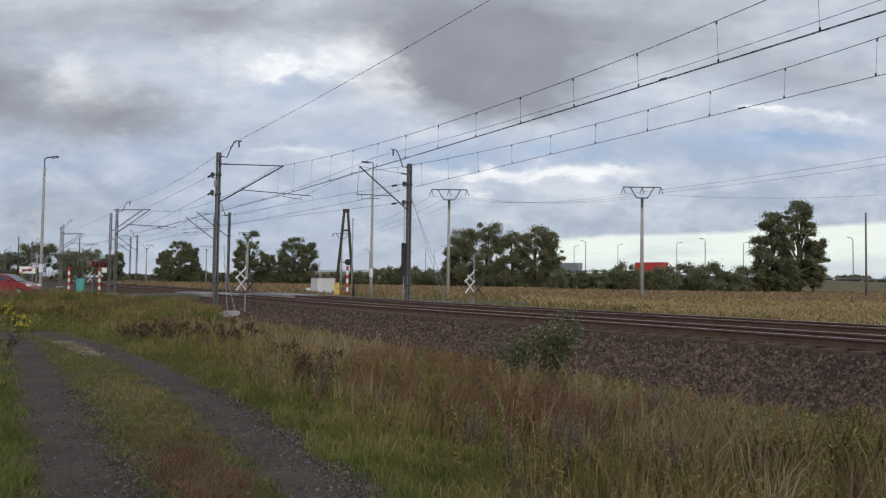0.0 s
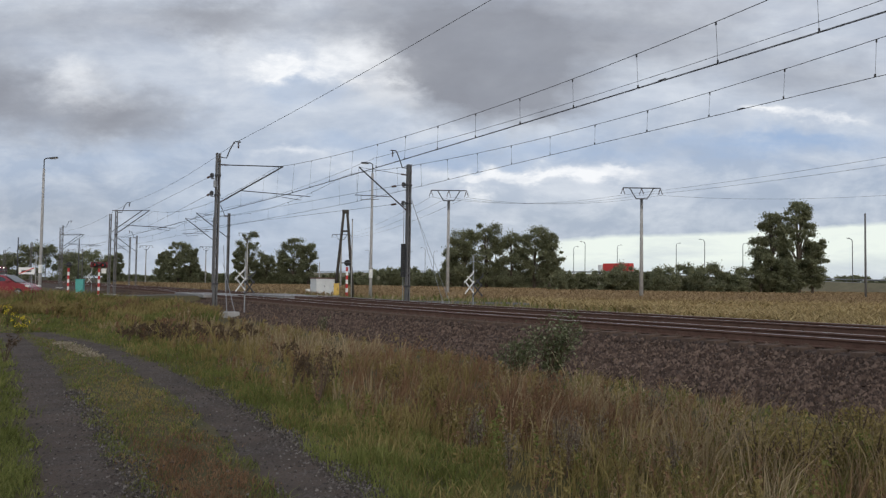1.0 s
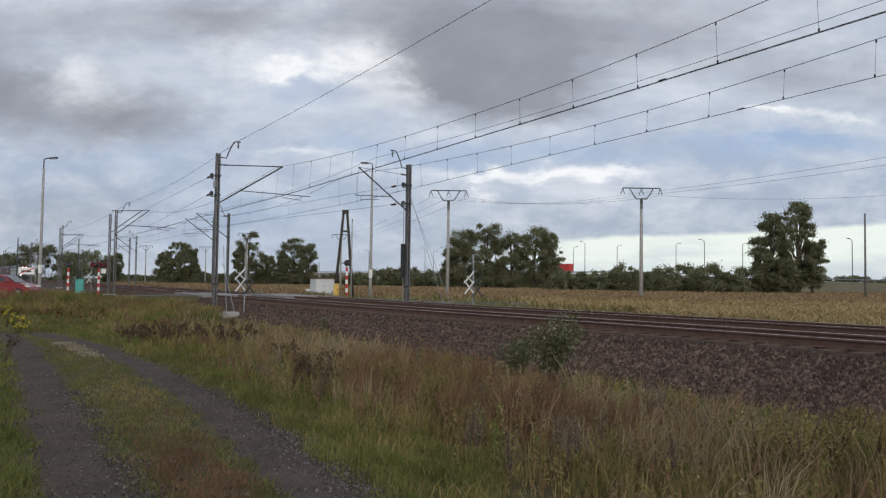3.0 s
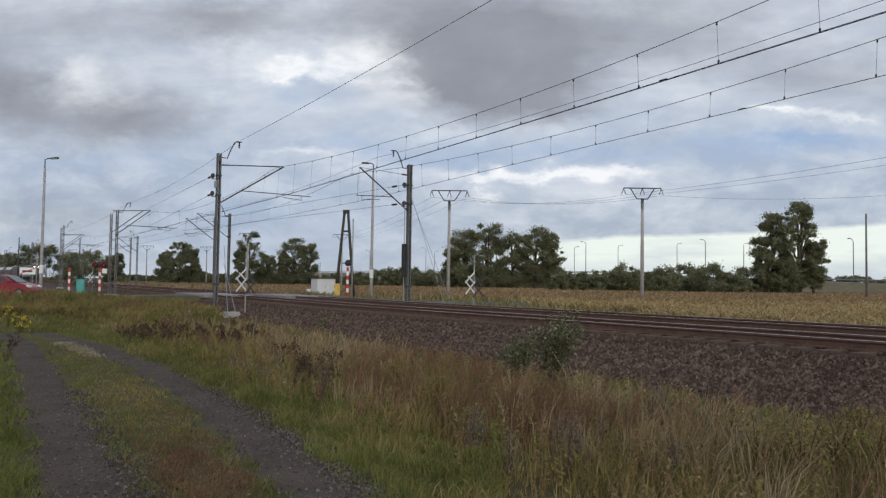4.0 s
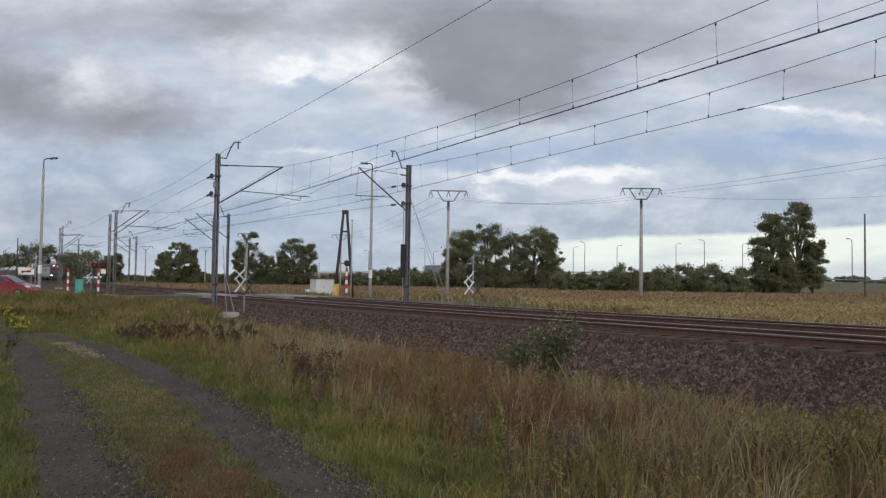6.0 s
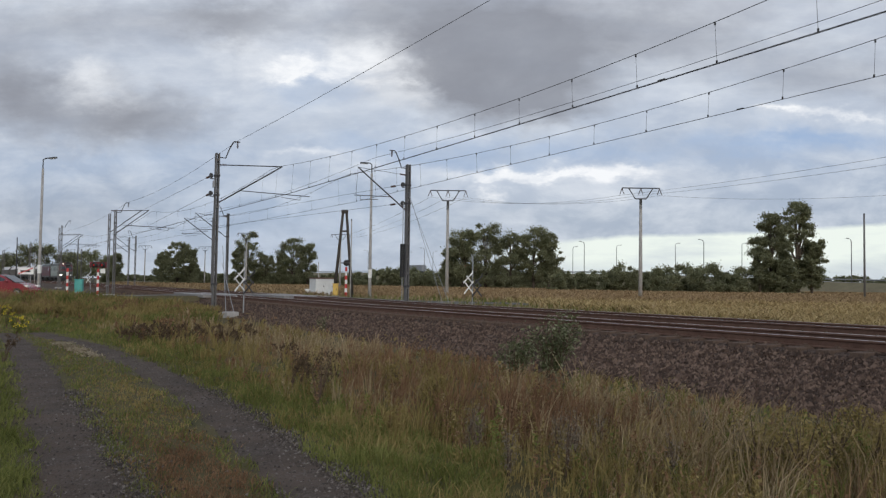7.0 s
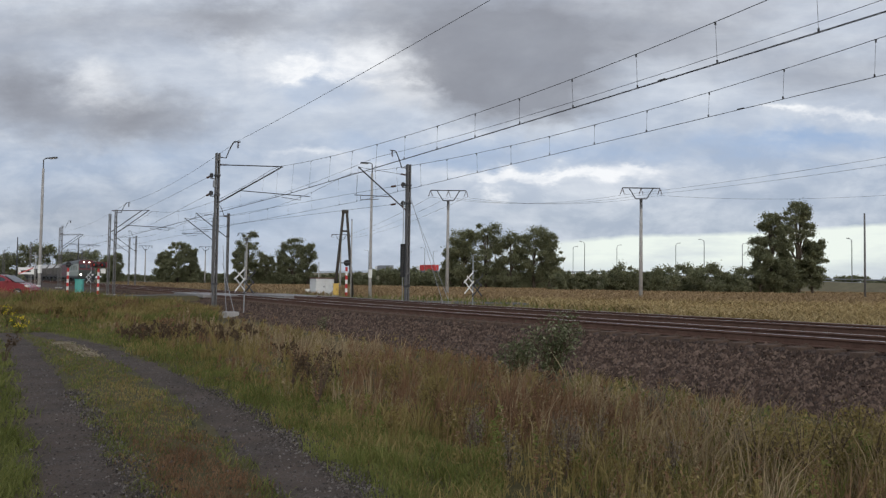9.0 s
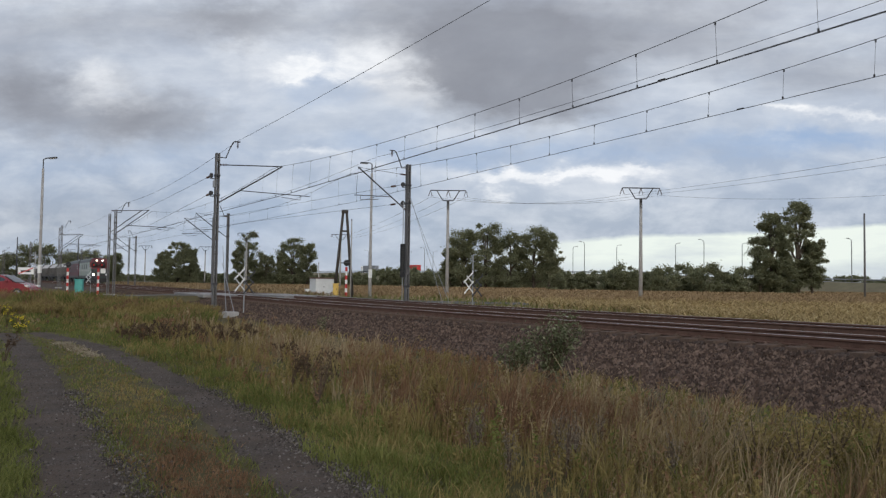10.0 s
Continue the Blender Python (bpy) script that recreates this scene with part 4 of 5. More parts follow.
def stones(name, n, place, size, material, seed, label):
    """Loose angular stones, each a lumpy six-cornered solid."""
    rs = np.random.RandomState(seed)
    p, sz = place(n, rs, size)
    n = len(p)
    octa = np.array([(1, 0, 0), (-1, 0, 0), (0, 1, 0), (0, -1, 0), (0, 0, 1), (0, 0, -1)], float)
    jit = octa[None] * rs.uniform(0.55, 1.25, (n, 6, 1)) + rs.normal(size=(n, 6, 3)) * 0.22
    a = rs.uniform(0, 6.28, n)
    rot = np.stack([np.stack([np.cos(a), -np.sin(a), 0 * a], 1), np.stack([np.sin(a), np.cos(a), 0 * a], 1), np.stack([0 * a, 0 * a, 0 * a + 1], 1)], 1)
    v = np.einsum("nij,nkj->nki", rot, jit) * sz[:, None, None] + p[:, None]
    f = np.array([(0, 2, 4), (2, 1, 4), (1, 3, 4), (3, 0, 4), (2, 0, 5), (1, 2, 5), (3, 1, 5), (0, 3, 5)])
    faces = (f[None] + np.arange(n)[:, None, None] * 6).reshape(-1, 3)
    ob = raw(name, v.reshape(-1, 3).tolist(), faces.tolist(), material)
    return tagged(ob, label, "stones", kind="stuff")


def stone_material(name, dark, mid, light):
    n = Net(name)
    rnd = n.node("NewGeometry").outputs["Random Per Island"]
    col = n.ramp(n.math("ADD", n.math("MULTIPLY", rnd, 0.8), n.math("MULTIPLY", n.noise(0.5, 3), 0.25)), (0.1, dark), (0.6, mid), (1.0, light))
    n.bump(n.noise(60, 3), 0.3, 0.01)
    return n.done(col, 0.9, 0, 0.25)


M_STONES = stone_material("ballast_stones", (0.030, 0.020, 0.015), (0.078, 0.052, 0.040), (0.185, 0.132, 0.102))
M_PEBBLE = stone_material("pebbles", (0.035, 0.029, 0.026), (0.075, 0.064, 0.057), (0.20, 0.18, 0.165))


def rut_place(n, rs, size):
    y = 4.5 * (22 / 4.5) ** rs.uniform(0, 1, n)
    side = rs.uniform(0, 1, n) < 0.5
    x = np.where(side, left_rut(y), right_rut(y)) + rs.normal(size=n) * 0.30
    return np.stack([x, y, height_at(x, y) + 0.012], 1), size * rs.uniform(0.4, 1.6, n) ** 1.5


def shoulder_place(n, rs, size):
    """Gravel thrown out along the ruts."""
    y = 4.5 * (13 / 4.5) ** rs.uniform(0, 1, n)
    side = rs.uniform(0, 1, n) < 0.55
    x = np.where(side, right_rut(y) + 0.34, left_rut(y) + 0.36) + rs.normal(size=n) * 0.11
    return np.stack([x, y, height_at(x, y) + 0.014], 1), size * rs.uniform(0.5, 1.5, n)


stones("gravel_stones", 7000, shoulder_place, 0.011, M_PEBBLE, 7, "grey gravel along the edge of a wheel track")
stones("pebbles", 6000, rut_place, 0.009, M_PEBBLE, 5, "loose grey pebbles on the wheel tracks")


def slope_place(n, rs, size):
    """On the near slope, the shoulder and between the rails."""
    y = 2.0 * (90 / 2.0) ** rs.uniform(0, 1, n)
    u = rs.uniform(0, 1, n)
    x0 = NEAR - 1.62
    x = np.where(u < 0.82, x0 - 2.60 + u / 0.82 * 2.94, NEAR - 1.10 + rs.uniform(0, 6.4, n))
    z = np.interp(x, [x0 - 2.65, x0 - 2.25, x0, x0 + 0.15, x0 + 0.34, x0 + 0.55], [-0.1, 0.03, 0.43, 0.515, 0.535, 0.595]) + np.array([grade(b) for b in y])
    return np.stack([x, y, z], 1), size * rs.uniform(0.6, 1.4, n)


stones("ballast_stones", 72000, slope_place, 0.044, M_STONES, 6, "brown crushed ballast stones on the bank")


# ---- road and level crossing ----
ROAD = ((-60, 100, 0.15), (-30, 81, 0.22), (-8, 67.0, 0.30), (2, 60.6, 0.36), (10.4, 55.0, 0.58), (11.9, 54.0, 0.66), (19.6, 49.2, 0.66), (21.2, 48.3, 0.58), (25, 46.2, 0.42), (32, 43.6, 0.34), (60, 40, 0.28), (140, 28, 0.26))


def road():
    n = Net("asphalt")
    f = n.math("ADD", n.math("MULTIPLY", n.noise(1.2, 5), 0.5), n.math("MULTIPLY", n.noise(40, 3), 0.5))
    n.bump(n.noise(90, 2), 0.4, 0.008)
    mat = n.done(n.ramp(f, (0.35, (0.075, 0.073, 0.07)), (0.7, (0.14, 0.136, 0.13))), 0.95, 0, 0.1)
    bm = bmesh.new()
    rows = []
    for i, (x, y, z) in enumerate(ROAD):
        a, b = Vector(ROAD[max(i - 1, 0)]), Vector(ROAD[min(i + 1, len(ROAD) - 1)])
        d = (b - a).to_2d().normalized()
        o = Vector((-d.y, d.x))
        rows.append([bm.verts.new((x + o.x * k, y + o.y * k, zz)) for k, zz in ((-5.2, -0.1), (-3.1, z - 0.02), (0, z + 0.03), (3.1, z - 0.02), (5.2, -0.1))])
    for p, q in zip(rows, rows[1:]):
        for j in range(4):
            bm.faces.new((p[j], p[j + 1], q[j + 1], q[j]))
    bmesh.ops.recalc_face_normals(bm, faces=bm.faces)
    for f in bm.faces:
        c = f.calc_center_median()
        f.material_index = 1 if f.normal.z < 0.985 else 0
    tagged(link("road", bm, [mat, ground_material()]), "grey asphalt road over the level crossing", "road", kind="structure")
    deck = plain("crossing_slab", (0.15, 0.145, 0.14), (0.27, 0.26, 0.25), 2.0, 0.9)
    for c in (NEAR, FAR):
        mid = 54.0 - (c - 11.9) * 0.62
        for k in (-1.16, -0.35, 0.35, 1.16):
            for j in range(4):
                w = 0.32 if abs(k) < 1 else 0.33
                ob = link("crossing_slab", box(c + k - w, c + k + w, mid - 4 + 2 * j + 0.01, mid - 2 + 2 * j - 0.01, 0.56, 0.732, bevel=0.012), deck)
                tagged(ob, "pale concrete slab between the rails of the crossing", "concrete slab", "crossing slabs")


road()


def street_lamp(px, dep, h, turn, arm=1.0):
    x, y = at(px, dep)
    ob = thing("street_lamp", pose(x, y, 0, 0, 0, turn), "tall concrete street lamp with a short steel arm", "street lamp", "crossing lamps")
    part("column", tube([(0, 0, -0.3), (0, 0, 2.4), (0, 0, h - 0.9)], 0.17, sides=12, r1=0.10), M_CONCRETE, ob, smooth=True)
    part("band", tube([(0, 0, 2.0), (0, 0, 2.75)], 0.175, sides=12), M_WHITE, ob, "white painted band")
    part("arm", tube([(0, 0, h - 1.0), (0, 0, h - 0.1), (arm * 0.25, 0, h + 0.02), (arm * 0.6, 0, h + 0.06)], 0.05), M_STEEL, ob)
    m = pose(arm * 0.85, 0, h + 0.05, 0, -6 if arm > 0 else 6, 0)
    lum = part("luminaire", box(-0.35, 0.35, -0.13, 0.13, -0.06, 0.08, bevel=0.04, m=m), M_STEEL, ob)
    part("glass", box(-0.25, 0.25, -0.10, 0.10, -0.085, -0.062, m=m), M_WHITE, lum)
    return ob


street_lamp(72, 70, 12.2, -30)
street_lamp(656, 70, 12.2, -60, -1.0)


def plain_pole(px, dep, h, r=0.1, name="utility_pole", label="slim grey utility pole", mat=None, z=0.0):
    x, y = at(px, dep)
    ob = thing(name, pose(x, y, z), label, "pole", "utility poles")
    part("shaft", tube([(0, 0, -0.3), (0, 0, h)], r, sides=10, r1=r * 0.75), mat or M_CONCRETE, ob, smooth=True)
    part("cap", lathe([(r * 0.9, 0), (r * 0.7, 0.08), (0.01, 0.12)], 10, None, Matrix.Translation((0, 0, h))), M_STEEL, ob)
    return ob


plain_pole(1530, 95, 10.6, 0.13, mat=M_MAST)
plain_pole(622, 62, 6.2, 0.06, z=0.25)
plain_pole(565, 90, 3.4, 0.06, label="short grey post beside the relay cabinet", z=0.25)
plain_pole(64, 120, 5.4, 0.08, label="short wooden pole at the wood edge")
plain_pole(31, 150, 9.0, 0.12, label="dark pole at the wood edge", mat=M_STEEL)
plain_pole(139, 165, 9.6, 0.13, label="dark catenary post far along the line", mat=M_STEEL)


def a_frame(px, dep):
    """Twin-legged telegraph pole."""
    x, y = at(px, dep)
    ob = thing("a_frame_pole", pose(x, y, 0.2, 0, 0, -31), "dark twin-legged wooden telegraph pole", "pole", "utility poles")
    dark = plain("tarred_wood", (0.03, 0.026, 0.022), (0.07, 0.06, 0.05), 4.0, 0.9)
    for k, foot in ((-0.16, -0.85), (0.12, 0.78)):
        part("leg", tube([(foot, 0, -0.3), (k, 0, 7.55)], 0.14, sides=10, r1=0.11), dark, ob, smooth=True)
    bm = box(-0.3, 0.26, -0.13, 0.13, 7.3, 7.62, bevel=0.02)
    part("cap", bm, dark, ob)
    part("brace", box(-0.32, 0.30, -0.06, 0.06, 5.7, 5.85, bevel=0.01), dark, ob)
    return ob


a_frame(610, 68)


def cabinet(px, dep, w, d, h, z, mat, name, label, turn=-31.0, doors=3, vents=True, roof=None):
    x, y = at(px, dep)
    ob = thing(name, pose(x, y, z, 0, 0, turn), label, "cabinet")
    part("body", box(-w / 2, w / 2, -d / 2, d / 2, 0.12, h - 0.06, bevel=0.02), mat, ob)
    part("plinth", box(-w / 2 - 0.05, w / 2 + 0.05, -d / 2 - 0.05, d / 2 + 0.05, -0.2, 0.12, bevel=0.02), M_CONCRETE, ob)
    part("roof", box(-w / 2 - 0.06, w / 2 + 0.06, -d / 2 - 0.06, d / 2 + 0.06, h - 0.058, h + (0.05 if roof else 0), bevel=0.015), roof or mat, ob)
    for i in range(doors):
        x0, x1 = -w / 2 + w * i / doors + 0.03, -w / 2 + w * (i + 1) / doors - 0.03
        door = part("door", box(x0, x1, -d / 2 - 0.025, -d / 2 - 0.001, 0.2, h - 0.14, bevel=0.006), mat, ob)
        part("handle", box(x1 - 0.10, x1 - 0.06, -d / 2 - 0.06, -d / 2 - 0.026, h * 0.5, h * 0.5 + 0.14), M_STEEL, door)
        if vents:
            for k in range(4):
                part("vent", box(x0 + 0.12, x1 - 0.12, -d / 2 - 0.034, -d / 2 - 0.0255, h - 0.42 + 0.05 * k, h - 0.40 + 0.05 * k), M_STEEL, door)
    return ob


M_ROOF = plain("brown_roof_sheet", (0.10, 0.055, 0.04), (0.17, 0.10, 0.075), 2.0, 0.8)
M_GREYWHITE = plain("dull_white_paint", (0.50, 0.51, 0.50), (0.64, 0.65, 0.64), 2.0, 0.6)
M_TEAL = plain("teal_paint", (0.06, 0.30, 0.27), (0.09, 0.38, 0.34), 3.0, 0.5)
M_YELLOW = plain("yellow_paint", (0.55, 0.36, 0.08), (0.68, 0.46, 0.12), 3.0, 0.5)
cabinet(571, 72, 1.72, 1.7, 1.62, 0.30, M_GREYWHITE, "relay_cabinet", "dull white relay cabinet with a brown roof", turn=-3, doors=2, vents=False, roof=M_ROOF)
cabinet(545.5, 72, 0.30, 0.5, 0.62, 0.30, M_WHITE, "cable_box", "low white cable box beside a larger cabinet", turn=-10, doors=1, vents=False)
cabinet(596, 66, 0.42, 0.35, 1.12, 0.36, M_YELLOW, "switch_box", "small yellow switch box on a plinth", doors=1, vents=False)
cabinet(143, 76, 0.72, 0.5, 1.38, 0.15, M_TEAL, "control_cabinet", "teal plastic control cabinet at the crossing", turn=-20, doors=1, vents=False)


M_BOARD = plain("dull_red_board", (0.11, 0.022, 0.026), (0.17, 0.035, 0.04), 3.0, 0.7)
M_LAMP_RED = glow("red_signal_lamp", (0.45, 0.02, 0.02), 0.2)


def crossing_signal(px, dep, turn, z, lit, label):
    """Striped post with a black twin-lamp head."""
    x, y = at(px, dep)
    ob = thing("crossing_signal", pose(x, y, z, 0, 0, turn), label, "crossing signal", "crossing signals")
    for i in range(8):
        part("band", tube([(0, 0, -0.2 + 0.34 * i), (0, 0, 0.14 + 0.34 * i)], 0.10, sides=12), M_RED if i % 2 else M_WHITE, ob, smooth=False)
    for k in ((-0.36, 0.36) if lit else (0.0,)):
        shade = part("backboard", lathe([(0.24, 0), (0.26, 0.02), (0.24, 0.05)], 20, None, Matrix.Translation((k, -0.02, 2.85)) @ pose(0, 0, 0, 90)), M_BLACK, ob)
        part("hood", lathe([(0.14, 0.0), (0.15, 0.28), (0.135, 0.28), (0.12, 0.02)], 14, None, Matrix.Translation((k, -0.07, 2.85)) @ pose(0, 0, 0, 90)), M_BLACK, shade)
        if lit:
            part("lens", lathe([(0.11, 0), (0.08, 0.03), (0.01, 0.04)], 14, None, Matrix.Translation((k, -0.10, 2.85)) @ pose(0, 0, 0, 90)), M_LAMP_RED, shade, "glowing red lamp")
    part("bracket", tube([(-0.45, 0.04, 2.85), (0.45, 0.04, 2.85)], 0.04), M_STEEL, ob)
    if lit:
        part("board", box(-0.82, 0.72, 0.09, 0.13, 2.62, 3.12, bevel=0.015), M_BOARD, ob, "dull dark-red board behind the lamps")
        part("plate", box(0.18, 0.62, 0.02, 0.05, 2.08, 2.52, bevel=0.01), M_WHITE, ob, "small white plate")
    return ob


crossing_signal(122, 74, 150, 0.0, False, "red-and-white striped signal post with black lamp backs")
crossing_signal(176, 73, -25, 0.0, True, "red-and-white striped signal post with red lamps lit")
crossing_signal(614, 64, 140, 0.3, False, "red-and-white striped signal post beside the yellow box")


def cross_sign(px, dep, z0, label):
    """Two double crossbucks in a wedge on one post: a white face and the dark back of the other."""
    x, y = at(px, dep)
    ob = thing("crossbuck_sign", pose(x, y, z0), label, "crossing sign", "crossbuck signs")
    part("post", tube([(0, 0.03, -0.3), (0, 0.03, 3.0 - z0)], 0.032), M_GALV, ob)
    ang = math.degrees(math.atan2(x, y))
    for turn, k, paint in ((-ang + 58, -1, M_WHITE), (-ang - 58, 1, M_STEEL)):
        m = pose(0, 0, 2.28 - z0 - (0.0 if k < 0 else 0.14), 0, 0, turn) @ Matrix.Translation((k * 0.43, 0, 0))
        for i, (xa, za, xb, zb) in enumerate(((0.40, -0.10, -0.42, -0.60), (-0.42, -0.50, 0.40, -1.08), (0.40, -0.52, -0.42, -1.12), (0.38, 0.0, 0.40, -0.16), (-0.18, -0.28, 0.40, -0.62))):
            p, q = Vector((xa, 0, za)), Vector((xb, 0, zb))
            d = q - p
            bar = box(0, d.length, -0.011, 0.011, -0.035, 0.035, bevel=0.004, m=m @ Matrix.Translation(p + Vector((0, -0.024 * (i % 3), 0))) @ pose(0, 0, 0, 0, -math.degrees(math.atan2(d.z, d.x)), 0))
            part("bar", bar, paint, ob)
    return ob


cross_sign(434.5, 36.5, 0.1, "white double crossbuck signs set in a wedge beside the line")
cross_sign(838, 38.5, 0.25, "white double crossbuck signs in a wedge at the field edge")
cross_sign(163, 77, 0.1, "weathered double crossbuck signs at the level crossing")


def guys():
    """Stay rods of the masts and their anchor block."""
    ob = thing("anchor_block", pose(*at(411, 35.3), 0.0, 0, 0, 12), "concrete anchor block with thin stay rods", "anchor block", "mast stays")
    part("block", box(-0.30, 0.30, -0.26, 0.26, -0.2, 0.26, bevel=0.06), M_CONCRETE, ob)
    base = ob.matrix_basis.inverted()
    for k, top in ((-0.2, 3.4), (0.2, 2.5)):
        part("stay_rod", tube([(k, 0, 0.15), base @ Vector((XA + 0.35, 40.3, top))], 0.016, sides=6), M_GALV, ob)
    ob = thing("anchor_block", pose(XB, 33.7, 0.2), "concrete anchor block with thin stay wires", "anchor block", "mast stays")
    part("block", box(-0.3, 0.3, -0.5, 0.5, -0.2, 0.15, bevel=0.04), M_CONCRETE, ob)
    base = ob.matrix_basis.inverted()
    for k, top in ((-0.3, 6.6), (0.4, 6.4)):
        part("stay_wire", tube([(0, -k, 0.1), base @ Vector((XB, 38.0, top))], 0.012, sides=6), M_GALV, ob)


guys()


def board():
    x, y = at(48, 92)
    ob = thing("town_sign", pose(x, y, 0, 0, 0, -18), "white road sign board with a red diagonal stroke", "road sign")
    for k in (-0.55, 0.55):
        part("post", tube([(k, 0.05, -0.2), (k, 0.05, 2.75)], 0.035), M_GALV, ob)
    part("panel", box(-0.85, 0.85, -0.02, 0.02, 1.95, 2.75, bevel=0.008), M_WHITE, ob)
    m = pose(0, -0.026, 2.35, 0, -24, 0)
    part("stroke", box(-0.86, 0.86, -0.003, 0.003, -0.05, 0.05, m=m), M_RED, ob)
    part("lettering", box(-0.55, 0.5, -0.025, -0.021, 2.22, 2.42), M_BLACK, ob, "illegible dark lettering")
    return ob


board()


# ---- red car waiting at the crossing ----
M_GLASS = plain("dark_glass", (0.012, 0.014, 0.016), (0.03, 0.034, 0.038), 1.0, 0.08, spec=0.8, bump=0)
M_TYRE = plain("tyre_rubber", (0.012, 0.012, 0.012), (0.025, 0.025, 0.025), 8.0, 0.9)
M_CARRED = plain("red_car_paint", (0.17, 0.012, 0.018), (0.22, 0.016, 0.024), 1.0, 0.22, spec=0.7, bump=0)


def extrude_profile(pts, w, inset=0.0, roof_from=None):
    """A side outline (x, z) drawn across y; points above roof_from lean inwards."""
    bm = bmesh.new()
    sides = []
    for s in (-1, 1):
        ring = []
        for px, pz in pts:
            k = w / 2 - (inset * (pz - roof_from) if roof_from is not None and pz > roof_from else 0)
            ring.append(bm.verts.new((px, s * k, pz)))
        sides.append(ring)
    n = len(pts)
    for j in range(n):
        bm.faces.new((sides[0][j], sides[0][(j + 1) % n], sides[1][(j + 1) % n], sides[1][j]))
    bm.faces.new(sides[0][::-1])
    bm.faces.new(sides[1])
    bmesh.ops.recalc_face_normals(bm, faces=bm.faces)
    return bm


def wheel(parent, x, y, z, r, w, name="wheel", rim=None):
    hub = part(name, lathe([(r * 0.6, -w / 2), (r * 0.95, -w / 2), (r, -w / 3), (r, w / 3), (r * 0.95, w / 2), (r * 0.6, w / 2)], 20, None, Matrix.Translation((x, y, z)) @ pose(0, 0, 0, 90)), M_TYRE, parent)
    part("rim", lathe([(0.02, -w / 2 - 0.01), (r * 0.6, -w / 2 - 0.004), (r * 0.6, w / 2 + 0.004), (0.02, w / 2 + 0.01)], 16, None, Matrix.Translation((x, y, z)) @ pose(0, 0, 0, 90)), rim or M_GALV, hub)


def red_car():
    fx, fy = at(67, 54)
    h = Vector((0.86, -0.51))
    ob = thing("car", pose(fx - 2.1 * h.x, fy - 2.1 * h.y, 0.30, 0, 0, -30.7), "red hatchback car waiting at the level crossing", "car")
    body = extrude_profile([(-2.05, 0.35), (-2.1, 0.7), (-2.0, 0.98), (-1.75, 1.05), (-1.0, 1.07), (0.85, 1.0), (1.6, 0.88), (2.0, 0.68), (2.1, 0.45), (2.05, 0.25), (-2.0, 0.25)], 1.72)
    bmesh.ops.bevel(body, geom=body.edges[:], offset=0.05, segments=2, affect="EDGES")
    part("body", body, M_CARRED, ob, smooth=False)
    cabin = extrude_profile([(-1.95, 0.95), (-1.7, 1.38), (-1.35, 1.48), (-0.2, 1.50), (0.2, 1.44), (0.95, 0.98)], 1.62, 0.28, 0.98)
    bmesh.ops.bevel(cabin, geom=cabin.edges[:], offset=0.04, segments=2, affect="EDGES")
    part("cabin", cabin, M_CARRED, ob)
    for s in (-1, 1):
        for pts in ([(-1.55, 1.06), (-1.45, 1.34), (-0.75, 1.38), (-0.75, 1.06)], [(-0.68, 1.06), (-0.68, 1.38), (-0.1, 1.37), (0.15, 1.32), (0.62, 1.06)]):
            bm = bmesh.new()
            ring = [bm.verts.new((a, s * (0.815 - 0.28 * (b - 0.98)), b)) for a, b in pts]
            inner = [bm.verts.new((a, s * (0.80 - 0.28 * (b - 0.98)), b)) for a, b in pts]
            bm.faces.new(ring)
            bm.faces.new(inner[::-1])
            for j in range(len(pts)):
                bm.faces.new((ring[j], inner[j], inner[(j + 1) % len(pts)], ring[(j + 1) % len(pts)]))
            bmesh.ops.recalc_face_normals(bm, faces=bm.faces)
            part("side_window", bm, M_GLASS, ob)
        part("mirror", box(0.5, 0.68, s * 0.98 - 0.08, s * 0.98 + 0.08, 1.0, 1.13, bevel=0.03), M_CARRED, ob)
        part("headlight", box(1.72, 1.98, s * 0.68 - 0.16, s * 0.68 + 0.16, 0.66, 0.82, bevel=0.04), M_WHITE, ob)
        for x in (-1.3, 1.28):
            wheel(ob, x, s * 0.78, 0.30, 0.31, 0.2)
    bm = extrude_profile([(0.26, 1.44), (1.0, 1.0), (1.03, 1.01), (0.29, 1.455)], 1.30, 0.1, 1.0)
    part("windscreen", bm, M_GLASS, ob)
    # added bar, no known lettering: the yellow here belongs to flowers before the car
    part("door_stripe", box(-1.5, -0.4, -0.885, -0.868, 0.42, 0.62, bevel=0.004), M_YELLOW, ob, "yellow bar added on the door")
    part("bumper", box(1.98, 2.14, -0.8, 0.8, 0.3, 0.52, bevel=0.05), M_CARRED, ob)
    return ob


red_car()


# ---- motorway ----
ROUTE = ((0.9, 2.6), (0.45, 3.3), (0.0, 5.6), (-1.0, 6.4), (-2.4, 6.6))


def route(k, side=0.0):
    """Place on the motorway: k = 0 at the start of the clip for the red lorry, -1 at its end."""
    r, f = 78 + 90 * k - 0.812 * side, 288 - 125 * k - 0.584 * side
    z = float(np.interp(-k, [-a for a, _ in ROUTE], [b for _, b in ROUTE]))
    return Vector((0.860 * r + 0.510 * f, -0.511 * r + 0.859 * f, z))


